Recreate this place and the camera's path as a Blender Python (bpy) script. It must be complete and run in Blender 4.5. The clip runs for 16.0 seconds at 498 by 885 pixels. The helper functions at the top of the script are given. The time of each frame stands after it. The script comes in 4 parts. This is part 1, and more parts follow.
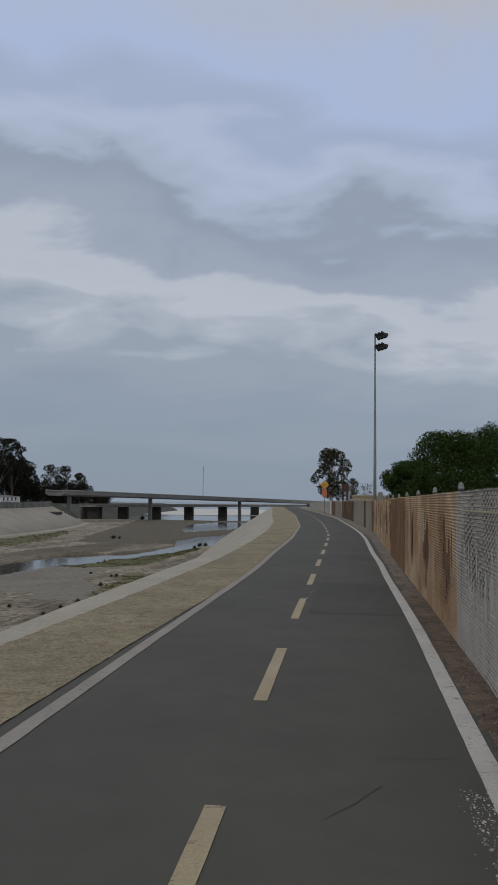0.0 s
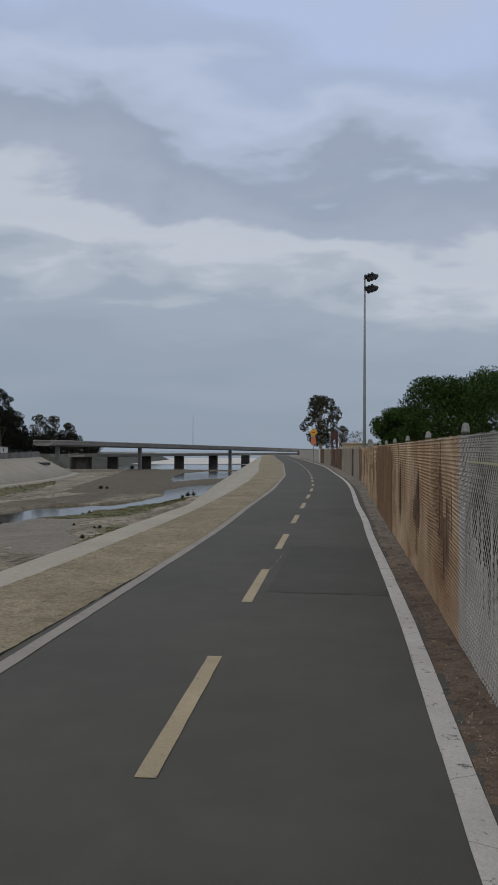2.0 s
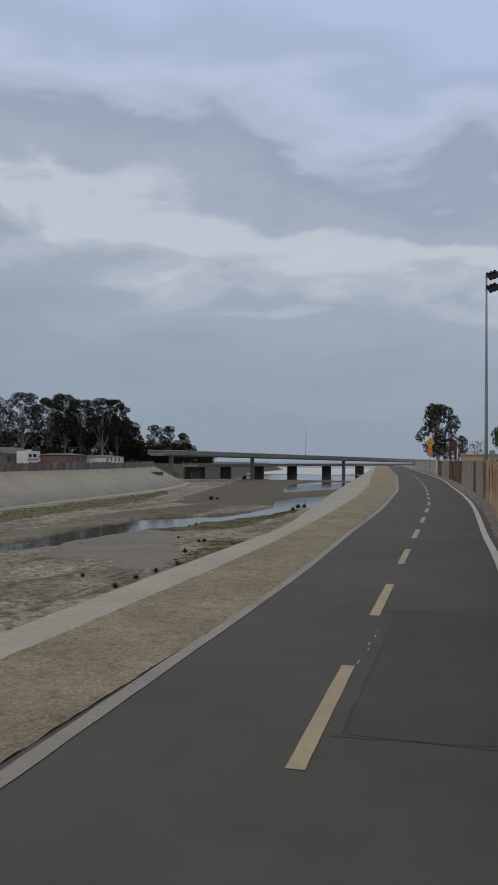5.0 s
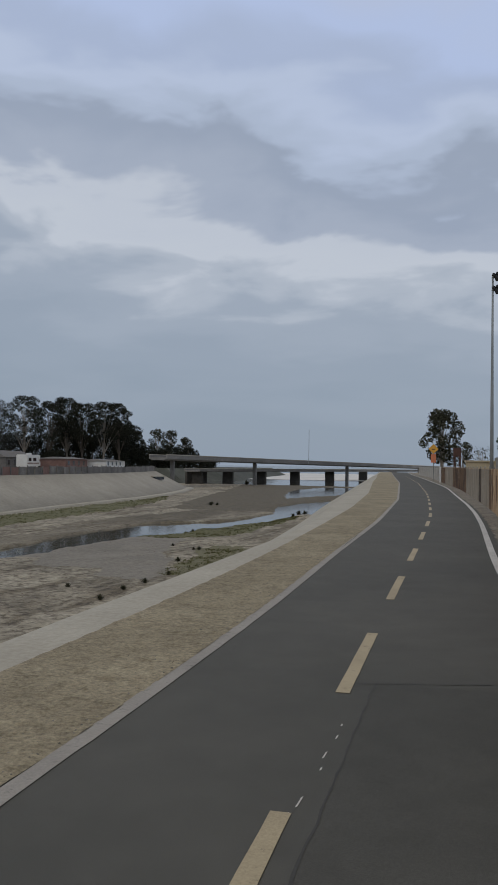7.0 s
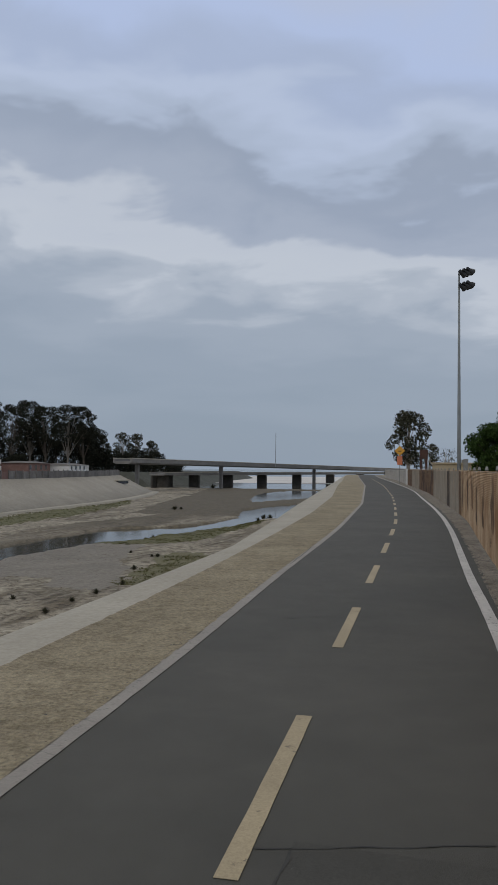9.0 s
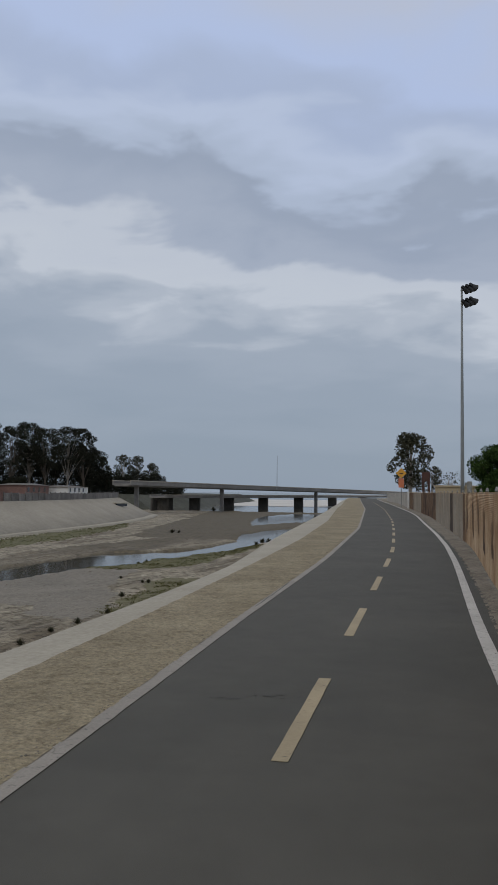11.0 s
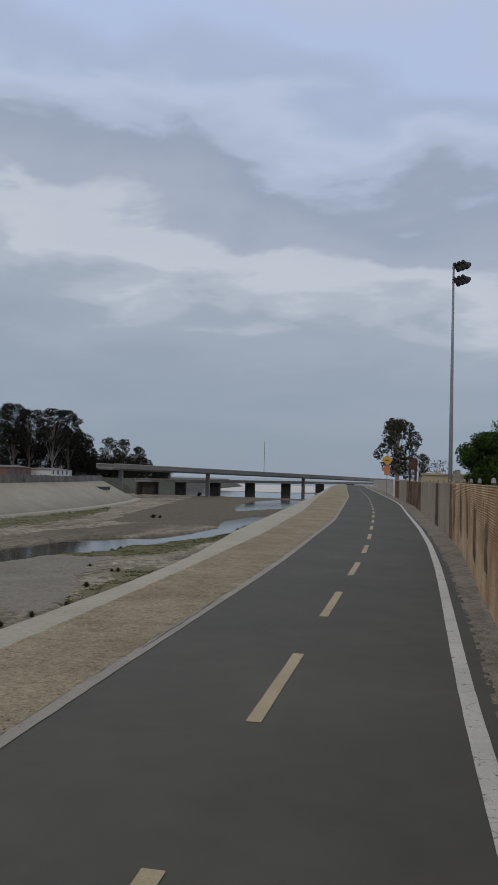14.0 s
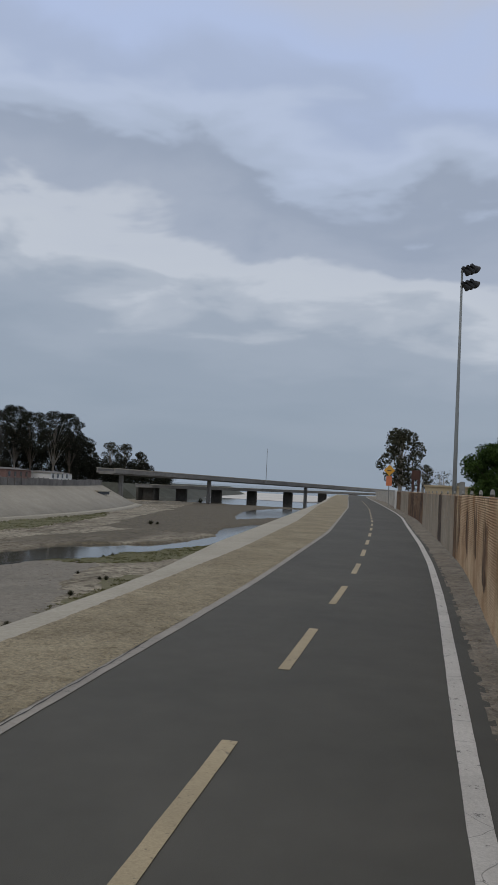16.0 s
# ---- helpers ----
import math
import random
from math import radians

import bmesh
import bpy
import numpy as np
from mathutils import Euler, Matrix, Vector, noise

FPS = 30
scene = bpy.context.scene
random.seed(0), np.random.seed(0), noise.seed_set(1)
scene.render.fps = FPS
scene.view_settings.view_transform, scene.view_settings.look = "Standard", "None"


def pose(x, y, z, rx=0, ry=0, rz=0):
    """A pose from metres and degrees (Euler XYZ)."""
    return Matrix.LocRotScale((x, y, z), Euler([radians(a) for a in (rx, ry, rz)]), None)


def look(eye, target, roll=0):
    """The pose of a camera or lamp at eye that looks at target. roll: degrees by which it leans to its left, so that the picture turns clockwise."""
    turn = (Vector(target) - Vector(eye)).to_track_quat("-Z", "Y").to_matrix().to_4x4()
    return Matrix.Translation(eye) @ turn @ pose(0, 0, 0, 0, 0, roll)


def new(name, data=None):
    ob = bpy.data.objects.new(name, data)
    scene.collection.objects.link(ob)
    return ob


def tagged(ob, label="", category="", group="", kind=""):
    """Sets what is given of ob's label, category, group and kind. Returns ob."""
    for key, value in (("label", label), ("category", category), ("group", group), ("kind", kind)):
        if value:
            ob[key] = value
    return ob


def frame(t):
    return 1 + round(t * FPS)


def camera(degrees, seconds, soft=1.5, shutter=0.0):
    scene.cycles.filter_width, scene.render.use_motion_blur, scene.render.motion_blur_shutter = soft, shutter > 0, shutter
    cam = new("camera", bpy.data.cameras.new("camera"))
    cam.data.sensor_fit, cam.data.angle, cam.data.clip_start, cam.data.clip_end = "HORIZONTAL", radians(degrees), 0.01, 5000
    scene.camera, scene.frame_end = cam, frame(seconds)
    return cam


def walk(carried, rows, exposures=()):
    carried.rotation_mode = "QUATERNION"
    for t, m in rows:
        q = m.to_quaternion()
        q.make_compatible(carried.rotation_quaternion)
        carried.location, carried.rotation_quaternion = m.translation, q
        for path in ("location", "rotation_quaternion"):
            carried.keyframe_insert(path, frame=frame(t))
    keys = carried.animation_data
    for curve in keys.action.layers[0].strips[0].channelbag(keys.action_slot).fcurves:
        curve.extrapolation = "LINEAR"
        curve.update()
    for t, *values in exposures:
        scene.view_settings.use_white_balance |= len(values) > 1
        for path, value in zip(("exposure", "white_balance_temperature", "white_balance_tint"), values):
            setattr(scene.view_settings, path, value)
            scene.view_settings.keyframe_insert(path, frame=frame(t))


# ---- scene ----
cam = camera(33.8, 16.0)
PATH = [
    (0, (0.527, 0.721, 1.568), (0.161, 2.682, 1.711), 0.7),
    (0.5, (0.562, 1.341, 1.555), (0.188, 3.304, 1.644), -0.6),
    (1, (0.598, 2.007, 1.579), (0.246, 3.974, 1.641), -1.7),
    (1.5, (0.595, 2.694, 1.611), (0.24, 4.662, 1.645), 0.6),
    (2, (0.601, 3.395, 1.583), (0.256, 5.365, 1.601), 0.2),
    (2.5, (0.56, 4.09, 1.607), (0.213, 6.06, 1.586), 0.3),
    (3, (0.528, 4.865, 1.642), (0.162, 6.831, 1.618), 0.4),
    (3.5, (0.431, 5.517, 1.696), (-0.066, 7.454, 1.683), 0.2),
    (4, (0.368, 6.201, 1.671), (-0.173, 8.126, 1.673), 0.5),
    (4.5, (0.295, 6.819, 1.679), (-0.311, 8.725, 1.711), 0.1),
    (7, (0.082, 10.097, 1.752), (-0.543, 11.997, 1.805), 0.8),
    (7.5, (-0.036, 10.907, 1.713), (-0.664, 12.804, 1.773), 0.8),
    (8, (-0.084, 11.65, 1.665), (-0.71, 13.548, 1.72), 0.5),
    (8.5, (-0.131, 12.354, 1.73), (-0.697, 14.272, 1.789), 0.1),
    (9, (-0.153, 13.027, 1.732), (-0.703, 14.949, 1.794), 0.5),
    (11.5, (-0.296, 16.544, 1.676), (-0.854, 18.461, 1.799), 0.7),
    (12, (-0.323, 17.164, 1.676), (-0.88, 19.082, 1.781), 0.7),
    (12.5, (-0.334, 17.853, 1.699), (-0.862, 19.78, 1.799), 0.2),
    (13, (-0.32, 18.511, 1.711), (-0.844, 20.439, 1.799), 0.3),
    (13.5, (-0.317, 19.152, 1.744), (-0.827, 21.084, 1.83), 0.2),
    (14, (-0.335, 19.834, 1.743), (-0.867, 21.76, 1.825), 1.5),
    (14.5, (-0.349, 20.449, 1.751), (-0.9, 22.369, 1.86), 2.0),
    (15, (-0.389, 21.101, 1.733), (-0.959, 23.015, 1.844), 2.7),
    (15.5, (-0.414, 21.753, 1.745), (-0.973, 23.67, 1.863), 2.7),
    (16, (-0.447, 22.514, 1.719), (-0.989, 24.436, 1.82), 2.8),
]
walk(cam, [(t, look(eye, target, roll)) for t, eye, target, roll in PATH], exposures=((0, -0.13), (1, -0.06), (2.5, 0.0), (16, 0.0)))

# ---- world, sun, exposure ----
SUN_EL, SUN_AZ = radians(42), radians(250)
world = bpy.data.worlds.new("overcast_sky")
scene.world = world
world.use_nodes = True
wn, wl = world.node_tree.nodes, world.node_tree.links
wn.clear()


def wnode(kind, **kw):
    n = wn.new(kind)
    for k, v in kw.items():
        n.inputs[k].default_value = v
    return n


def wmath(op, a, b=None):
    n = wn.new("ShaderNodeMath")
    n.operation = op
    for i, v in enumerate((a, b)):
        if v is None:
            continue
        if isinstance(v, (int, float)):
            n.inputs[i].default_value = v
        else:
            wl.new(v, n.inputs[i])
    return n.outputs[0]


sky = wn.new("ShaderNodeTexSky")
sky.sky_type, sky.sun_disc = "NISHITA", False
sky.sun_elevation, sky.sun_rotation = SUN_EL, SUN_AZ
geo = wn.new("ShaderNodeTexCoord")
sep = wn.new("ShaderNodeSeparateXYZ")
wl.new(geo.outputs["Generated"], sep.inputs[0])
up = wmath("MAXIMUM", sep.outputs[2], 0.0)
den = wmath("ADD", up, 0.17)
px = wmath("DIVIDE", sep.outputs[0], den)
py = wmath("DIVIDE", sep.outputs[1], den)
comb = wn.new("ShaderNodeCombineXYZ")
wl.new(wmath("MULTIPLY", px, 0.9), comb.inputs[0])
wl.new(py, comb.inputs[1])
big = wnode("ShaderNodeTexNoise", Scale=0.95, Detail=3.0, Roughness=0.42, Distortion=0.4)
wl.new(comb.outputs[0], big.inputs["Vector"])
fine = wnode("ShaderNodeTexNoise", Scale=3.2, Detail=4.0, Roughness=0.5, Distortion=0.3)
wl.new(comb.outputs[0], fine.inputs["Vector"])
# cloud deck: tone by height over the skyline, broken up by the two noises
tone = wmath("ADD", up, wmath("MULTIPLY", wmath("SUBTRACT", big.outputs[0], 0.5), 0.24))
tone = wmath("ADD", tone, wmath("MULTIPLY", wmath("SUBTRACT", fine.outputs[0], 0.5), wmath("MULTIPLY", wmath("MINIMUM", up, 0.3), 0.7)))
tone = wmath("ADD", tone, wmath("MULTIPLY", sep.outputs[0], 0.12))
ramp = wn.new("ShaderNodeValToRGB")
ramp.color_ramp.interpolation = "EASE"
stops = [(0.0, (0.276, 0.335, 0.418)), (0.09, (0.305, 0.362, 0.446)), (0.15, (0.345, 0.40, 0.485)), (0.178, (0.43, 0.48, 0.56)), (0.20, (0.53, 0.575, 0.65)),
         (0.232, (0.52, 0.565, 0.645)), (0.258, (0.375, 0.428, 0.53)), (0.318, (0.325, 0.38, 0.485)), (0.342, (0.42, 0.49, 0.625)), (0.375, (0.475, 0.55, 0.71)), (0.41, (0.405, 0.48, 0.65)), (0.46, (0.45, 0.54, 0.76)),
         (0.60, (0.52, 0.53, 0.56)), (1.0, (0.56, 0.535, 0.485))]
while len(ramp.color_ramp.elements) < len(stops):
    ramp.color_ramp.elements.new(0.5)
for e, (p, c) in zip(ramp.color_ramp.elements, stops):
    e.position, e.color = p, (*c, 1)
wl.new(tone, ramp.inputs[0])
bg_cloud = wnode("ShaderNodeBackground", Strength=1.0)
wl.new(ramp.outputs[0], bg_cloud.inputs[0])
bg_sky = wnode("ShaderNodeBackground", Strength=0.08)
wl.new(sky.outputs[0], bg_sky.inputs[0])
mixs = wnode("ShaderNodeMixShader", Fac=0.94)
wl.new(bg_sky.outputs[0], mixs.inputs[1])
wl.new(bg_cloud.outputs[0], mixs.inputs[2])
wout = wn.new("ShaderNodeOutputWorld")
wl.new(mixs.outputs[0], wout.inputs[0])

sun_data = bpy.data.lights.new("sun", "SUN")
sun_data.energy, sun_data.angle, sun_data.color = 0.45, radians(30), (1.0, 0.90, 0.76)
sun = new("sun", sun_data)
sun.matrix_basis = pose(0, 0, 60, 48, 0, -20)


# ---- materials ----
def material(name, rough=0.8, metal=0.0):
    m = bpy.data.materials.new(name)
    m.use_nodes = True
    n, l = m.node_tree.nodes, m.node_tree.links
    b = n["Principled BSDF"]
    b.inputs["Roughness"].default_value = rough
    b.inputs["Metallic"].default_value = metal
    return m, n, l, b


def noise_node(n, l, scale, detail=5.0, rough=0.6, vec=None, distort=0.0):
    t = n.new("ShaderNodeTexNoise")
    t.inputs["Scale"].default_value, t.inputs["Detail"].default_value = scale, detail
    t.inputs["Roughness"].default_value, t.inputs["Distortion"].default_value = rough, distort
    if vec:
        l.new(vec, t.inputs["Vector"])
    return t.outputs[0]


def noise_colour(n, l, scale, vec):
    t = n.new("ShaderNodeTexNoise")
    t.inputs["Scale"].default_value = scale
    l.new(vec, t.inputs["Vector"])
    return t.outputs["Color"]


def ramp_node(n, l, fac, stops):
    r = n.new("ShaderNodeValToRGB")
    while len(r.color_ramp.elements) < len(stops):
        r.color_ramp.elements.new(0.5)
    for e, (p, c) in zip(r.color_ramp.elements, stops):
        e.position, e.color = p, (*c, 1)
    l.new(fac, r.inputs[0])
    return r.outputs[0]


def mix_node(n, l, fac, a, b, mode="MIX"):
    x = n.new("ShaderNodeMix")
    x.data_type, x.blend_type = "RGBA", mode
    for sock, v in ((x.inputs[0], fac), (x.inputs[6], a), (x.inputs[7], b)):
        if isinstance(v, (int, float)):
            sock.default_value = v
        elif isinstance(v, tuple):
            sock.default_value = (*v, 1)
        else:
            l.new(v, sock)
    return x.outputs[2]


def world_pos(n):
    return n.new("ShaderNodeNewGeometry").outputs["Position"]


def bump_node(n, l, b, height, strength, dist):
    u = n.new("ShaderNodeBump")
    u.inputs["Strength"].default_value, u.inputs["Distance"].default_value = strength, dist
    l.new(height, u.inputs["Height"])
    l.new(u.outputs[0], b.inputs["Normal"])


def two_scale(name, dark, light, coarse, grain, rough=0.85, metal=0.0, bump=0.3, dist=0.01, grit=0.35, vary=0.0, mid=0.0):
    """A surface of two colours mixed by a coarse noise, with a fine grain over it."""
    m, n, l, b = material(name, rough, metal)
    p = world_pos(n)
    c = noise_node(n, l, coarse, 4, 0.6, p)
    f = noise_node(n, l, grain, 3, 0.7, p)
    col = ramp_node(n, l, c, [(0.3, dark), (0.7, light)])
    g = ramp_node(n, l, f, [(0.3, (1 - grit,) * 3), (0.7, (1 + grit * 0.6,) * 3)])
    col = mix_node(n, l, 1.0, col, g, "MULTIPLY")
    if mid:
        q = noise_node(n, l, mid, 6, 0.75, p, 0.5)
        col = mix_node(n, l, 1.0, col, ramp_node(n, l, q, [(0.34, (0.70, 0.68, 0.64)), (0.5, (1.0,) * 3), (0.66, (1.10,) * 3)]), "MULTIPLY")
    if vary:
        rnd = n.new("ShaderNodeObjectInfo").outputs["Random"]
        isl = n.new("ShaderNodeNewGeometry").outputs["Random Per Island"]
        add = n.new("ShaderNodeMath")
        add.operation = "ADD"
        l.new(rnd, add.inputs[0]), l.new(isl, add.inputs[1])
        fr = n.new("ShaderNodeMath")
        fr.operation = "FRACT"
        l.new(add.outputs[0], fr.inputs[0])
        v = ramp_node(n, l, fr.outputs[0], [(0.0, (1 - vary,) * 3), (1.0, (1 + vary,) * 3)])
        col = mix_node(n, l, 1.0, col, v, "MULTIPLY")
    l.new(col, b.inputs["Base Color"])
    if bump:
        bump_node(n, l, b, f, bump, dist)
    return m


def asphalt_material(name, tone=1.0):
    m, n, l, b = material(name, 0.82)
    b.inputs["Specular IOR Level"].default_value = 0.3
    p = world_pos(n)
    c = noise_node(n, l, 0.35, 4, 0.6, p)
    mid = noise_node(n, l, 2.3, 5, 0.7, p)
    f = noise_node(n, l, 160, 2, 0.8, p)
    speck = noise_node(n, l, 55, 2, 0.9, p)
    col = ramp_node(n, l, c, [(0.3, (0.079, 0.078, 0.070)), (0.7, (0.103, 0.100, 0.089))])
    col = mix_node(n, l, 1.0, col, ramp_node(n, l, mid, [(0.3, (0.89 * tone,) * 3), (0.7, (1.09 * tone,) * 3)]), "MULTIPLY")
    col = mix_node(n, l, 1.0, col, ramp_node(n, l, f, [(0.3, (0.65,) * 3), (0.72, (1.35,) * 3)]), "MULTIPLY")
    col = mix_node(n, l, ramp_node(n, l, speck, [(0.69, (0, 0, 0)), (0.74, (1, 1, 1))]), col, (0.16, 0.155, 0.145))
    l.new(col, b.inputs["Base Color"])
    bump_node(n, l, b, f, 0.5, 0.006)
    return m


def paint_material(name, colour, under, wear, cracked=True):
    """Road paint, worn through to the asphalt in flecks and crossed by fine cracks."""
    m, n, l, b = material(name, 0.7)
    p = world_pos(n)
    w = noise_node(n, l, 9, 8, 0.75, p)
    big_w = noise_node(n, l, 1.1, 3, 0.6, p)
    f = noise_node(n, l, 70, 3, 0.7, p)
    col = mix_node(n, l, 1.0, colour, ramp_node(n, l, big_w, [(0.3, (0.82,) * 3), (0.7, (1.05,) * 3)]), "MULTIPLY")
    col = mix_node(n, l, 1.0, col, ramp_node(n, l, f, [(0.3, (0.8,) * 3), (0.7, (1.08,) * 3)]), "MULTIPLY")
    mask = ramp_node(n, l, w, [(wear, (1, 1, 1)), (wear + 0.05, (0, 0, 0))])
    col = mix_node(n, l, mask, col, under)
    v = n.new("ShaderNodeTexVoronoi")
    v.feature = "DISTANCE_TO_EDGE"
    v.inputs["Scale"].default_value = 0.9
    warp = mix_node(n, l, 0.25, p, noise_colour(n, l, 2.5, p), "ADD")
    l.new(warp, v.inputs["Vector"])
    crack = ramp_node(n, l, v.outputs[0], [(0.0015, (0.8, 0.8, 0.8)), (0.004, (0, 0, 0))])
    if cracked:
        col = mix_node(n, l, crack, col, under)
    l.new(col, b.inputs["Base Color"])
    bump_node(n, l, b, w, 0.25, 0.004)
    return m


def bed_material():
    """The creek bed: pale silt, grey gravel, wet mud and algae, mixed by the masks stored on the mesh."""
    m, n, l, b = material("creek_silt", 0.85)
    p = world_pos(n)
    c = noise_node(n, l, 0.15, 6, 0.65, p, 0.6)
    mid = noise_node(n, l, 1.25, 7, 0.72, p, 0.4)
    f = noise_node(n, l, 5, 4, 0.8, p)
    col = ramp_node(n, l, c, [(0.28, (0.20, 0.18, 0.14)), (0.5, (0.305, 0.278, 0.22)), (0.72, (0.40, 0.37, 0.30))])
    col = mix_node(n, l, 1.0, col, ramp_node(n, l, mid, [(0.40, (0.36, 0.32, 0.27)), (0.50, (0.92, 0.90, 0.87)), (0.62, (1.25, 1.24, 1.20))]), "MULTIPLY")
    col = mix_node(n, l, 1.0, col, ramp_node(n, l, f, [(0.3, (0.75,) * 3), (0.7, (1.15,) * 3)]), "MULTIPLY")
    mp = n.new("ShaderNodeMapping")
    mp.inputs["Scale"].default_value = (0.27, 0.05, 0.2)
    l.new(p, mp.inputs[0])
    band = noise_node(n, l, 1.0, 7, 0.65, mp.outputs[0], 0.8)
    col = mix_node(n, l, 1.0, col, ramp_node(n, l, band, [(0.36, (0.5, 0.46, 0.40)), (0.50, (1.0,) * 3), (0.64, (1.12,) * 3)]), "MULTIPLY")
    at = n.new("ShaderNodeAttribute")
    at.attribute_name = "soil"
    s = n.new("ShaderNodeSeparateColor")
    l.new(at.outputs["Color"], s.inputs[0])

    def edge(sock, k):
        a = n.new("ShaderNodeMath")
        a.operation = "MULTIPLY_ADD"
        l.new(mid, a.inputs[0])
        a.inputs[1].default_value = 1.3
        a.inputs[2].default_value = -0.65
        a2 = n.new("ShaderNodeMath")
        a2.operation = "ADD"
        l.new(sock, a2.inputs[0]), l.new(a.outputs[0], a2.inputs[1])
        return ramp_node(n, l, a2.outputs[0], [(k, (0, 0, 0)), (k + 0.4, (1, 1, 1))])

    wet, green, gravel = edge(s.outputs[0], 0.4), edge(s.outputs[1], 0.45), edge(s.outputs[2], 0.4)
    stones = noise_node(n, l, 3.0, 8, 0.95, p)
    col = mix_node(n, l, gravel, col, mix_node(n, l, 1.0, ramp_node(n, l, stones, [(0.36, (0.12, 0.108, 0.09)), (0.64, (0.31, 0.285, 0.24))]), ramp_node(n, l, c, [(0.3, (0.8,) * 3), (0.7, (1.15,) * 3)]), "MULTIPLY"))
    col = mix_node(n, l, wet, col, ramp_node(n, l, mid, [(0.35, (0.050, 0.043, 0.030)), (0.65, (0.16, 0.134, 0.088))]))
    col = mix_node(n, l, green, col, ramp_node(n, l, f, [(0.3, (0.07, 0.075, 0.028)), (0.7, (0.16, 0.15, 0.065))]))
    l.new(col, b.inputs["Base Color"])
    bump_node(n, l, b, mid, 0.9, 0.12)
    return m


def water_material():
    m, n, l, b = material("shallow_water", 0.07)
    b.inputs["Base Color"].default_value = (0.085, 0.078, 0.06, 1)
    b.inputs["IOR"].default_value = 1.33
    p = world_pos(n)
    bump_node(n, l, b, noise_node(n, l, 1.4, 4, 0.55, p), 0.10, 0.03)
    return m


def leaf_material(name, dark, light):
    m, n, l, b = material(name, 0.75)
    b.inputs["Specular IOR Level"].default_value = 0.12
    isl = n.new("ShaderNodeNewGeometry").outputs["Random Per Island"]
    c = noise_node(n, l, 0.6, 3, 0.6, world_pos(n))
    col = ramp_node(n, l, isl, [(0.0, dark), (1.0, light)])
    col = mix_node(n, l, 1.0, col, ramp_node(n, l, c, [(0.3, (0.75,) * 3), (0.7, (1.2,) * 3)]), "MULTIPLY")
    l.new(col, b.inputs["Base Color"])
    return m


def fence_slat_material():
    """Sun-bleached brown plastic, rusty streaks above, dusty grey towards the soil splash."""
    m, n, l, b = material("weathered_brown_slat", 0.75)
    p = world_pos(n)
    c = noise_node(n, l, 0.55, 5, 0.75, p)
    mp = n.new("ShaderNodeMapping")
    mp.inputs["Scale"].default_value = (9, 9, 0.9)
    l.new(p, mp.inputs[0])
    streak = noise_node(n, l, 1.0, 5, 0.7, mp.outputs[0])
    rnd = n.new("ShaderNodeNewGeometry").outputs["Random Per Island"]
    orn = n.new("ShaderNodeObjectInfo").outputs["Random"]
    col = ramp_node(n, l, c, [(0.38, (0.05, 0.024, 0.011)), (0.5, (0.115, 0.058, 0.025)), (0.62, (0.22, 0.135, 0.068))])
    col = mix_node(n, l, 1.0, col, ramp_node(n, l, streak, [(0.3, (0.82, 0.8, 0.77)), (0.7, (1.12, 1.1, 1.07))]), "MULTIPLY")
    col = mix_node(n, l, 1.0, col, ramp_node(n, l, rnd, [(0, (0.93,) * 3), (1, (1.07,) * 3)]), "MULTIPLY")
    col = mix_node(n, l, 1.0, col, ramp_node(n, l, orn, [(0, (0.93,) * 3), (1, (1.07,) * 3)]), "MULTIPLY")
    l.new(col, b.inputs["Base Color"])
    return m


def soil_material():
    """Brown littered soil near the start that gives way to grey dust further along the fence."""
    m, n, l, b = material("littered_soil", 0.95)
    p = world_pos(n)
    sep_p = n.new("ShaderNodeSeparateXYZ")
    l.new(p, sep_p.inputs[0])
    c = noise_node(n, l, 0.9, 4, 0.6, p)
    f = noise_node(n, l, 38, 4, 0.75, p)
    mid = noise_node(n, l, 6.0, 6, 0.75, p, 0.5)
    run = n.new("ShaderNodeMath")
    run.operation = "MULTIPLY_ADD"
    l.new(c, run.inputs[0])
    run.inputs[1].default_value = 9.0
    l.new(sep_p.outputs[1], run.inputs[2])
    rng = n.new("ShaderNodeMapRange")
    rng.inputs["From Min"].default_value, rng.inputs["From Max"].default_value = 18.0, 27.0
    l.new(run.outputs[0], rng.inputs["Value"])
    brown = ramp_node(n, l, c, [(0.3, (0.105, 0.074, 0.053)), (0.7, (0.215, 0.16, 0.118))])
    grey = ramp_node(n, l, c, [(0.3, (0.17, 0.15, 0.12)), (0.7, (0.29, 0.26, 0.215))])
    col = mix_node(n, l, rng.outputs[0], brown, grey)
    col = mix_node(n, l, 1.0, col, ramp_node(n, l, mid, [(0.34, (0.55, 0.52, 0.5)), (0.5, (1.0,) * 3), (0.68, (1.35, 1.3, 1.22))]), "MULTIPLY")
    col = mix_node(n, l, 1.0, col, ramp_node(n, l, f, [(0.3, (0.6,) * 3), (0.72, (1.4,) * 3)]), "MULTIPLY")
    l.new(col, b.inputs["Base Color"])
    bump_node(n, l, b, mid, 1.0, 0.04)
    return m


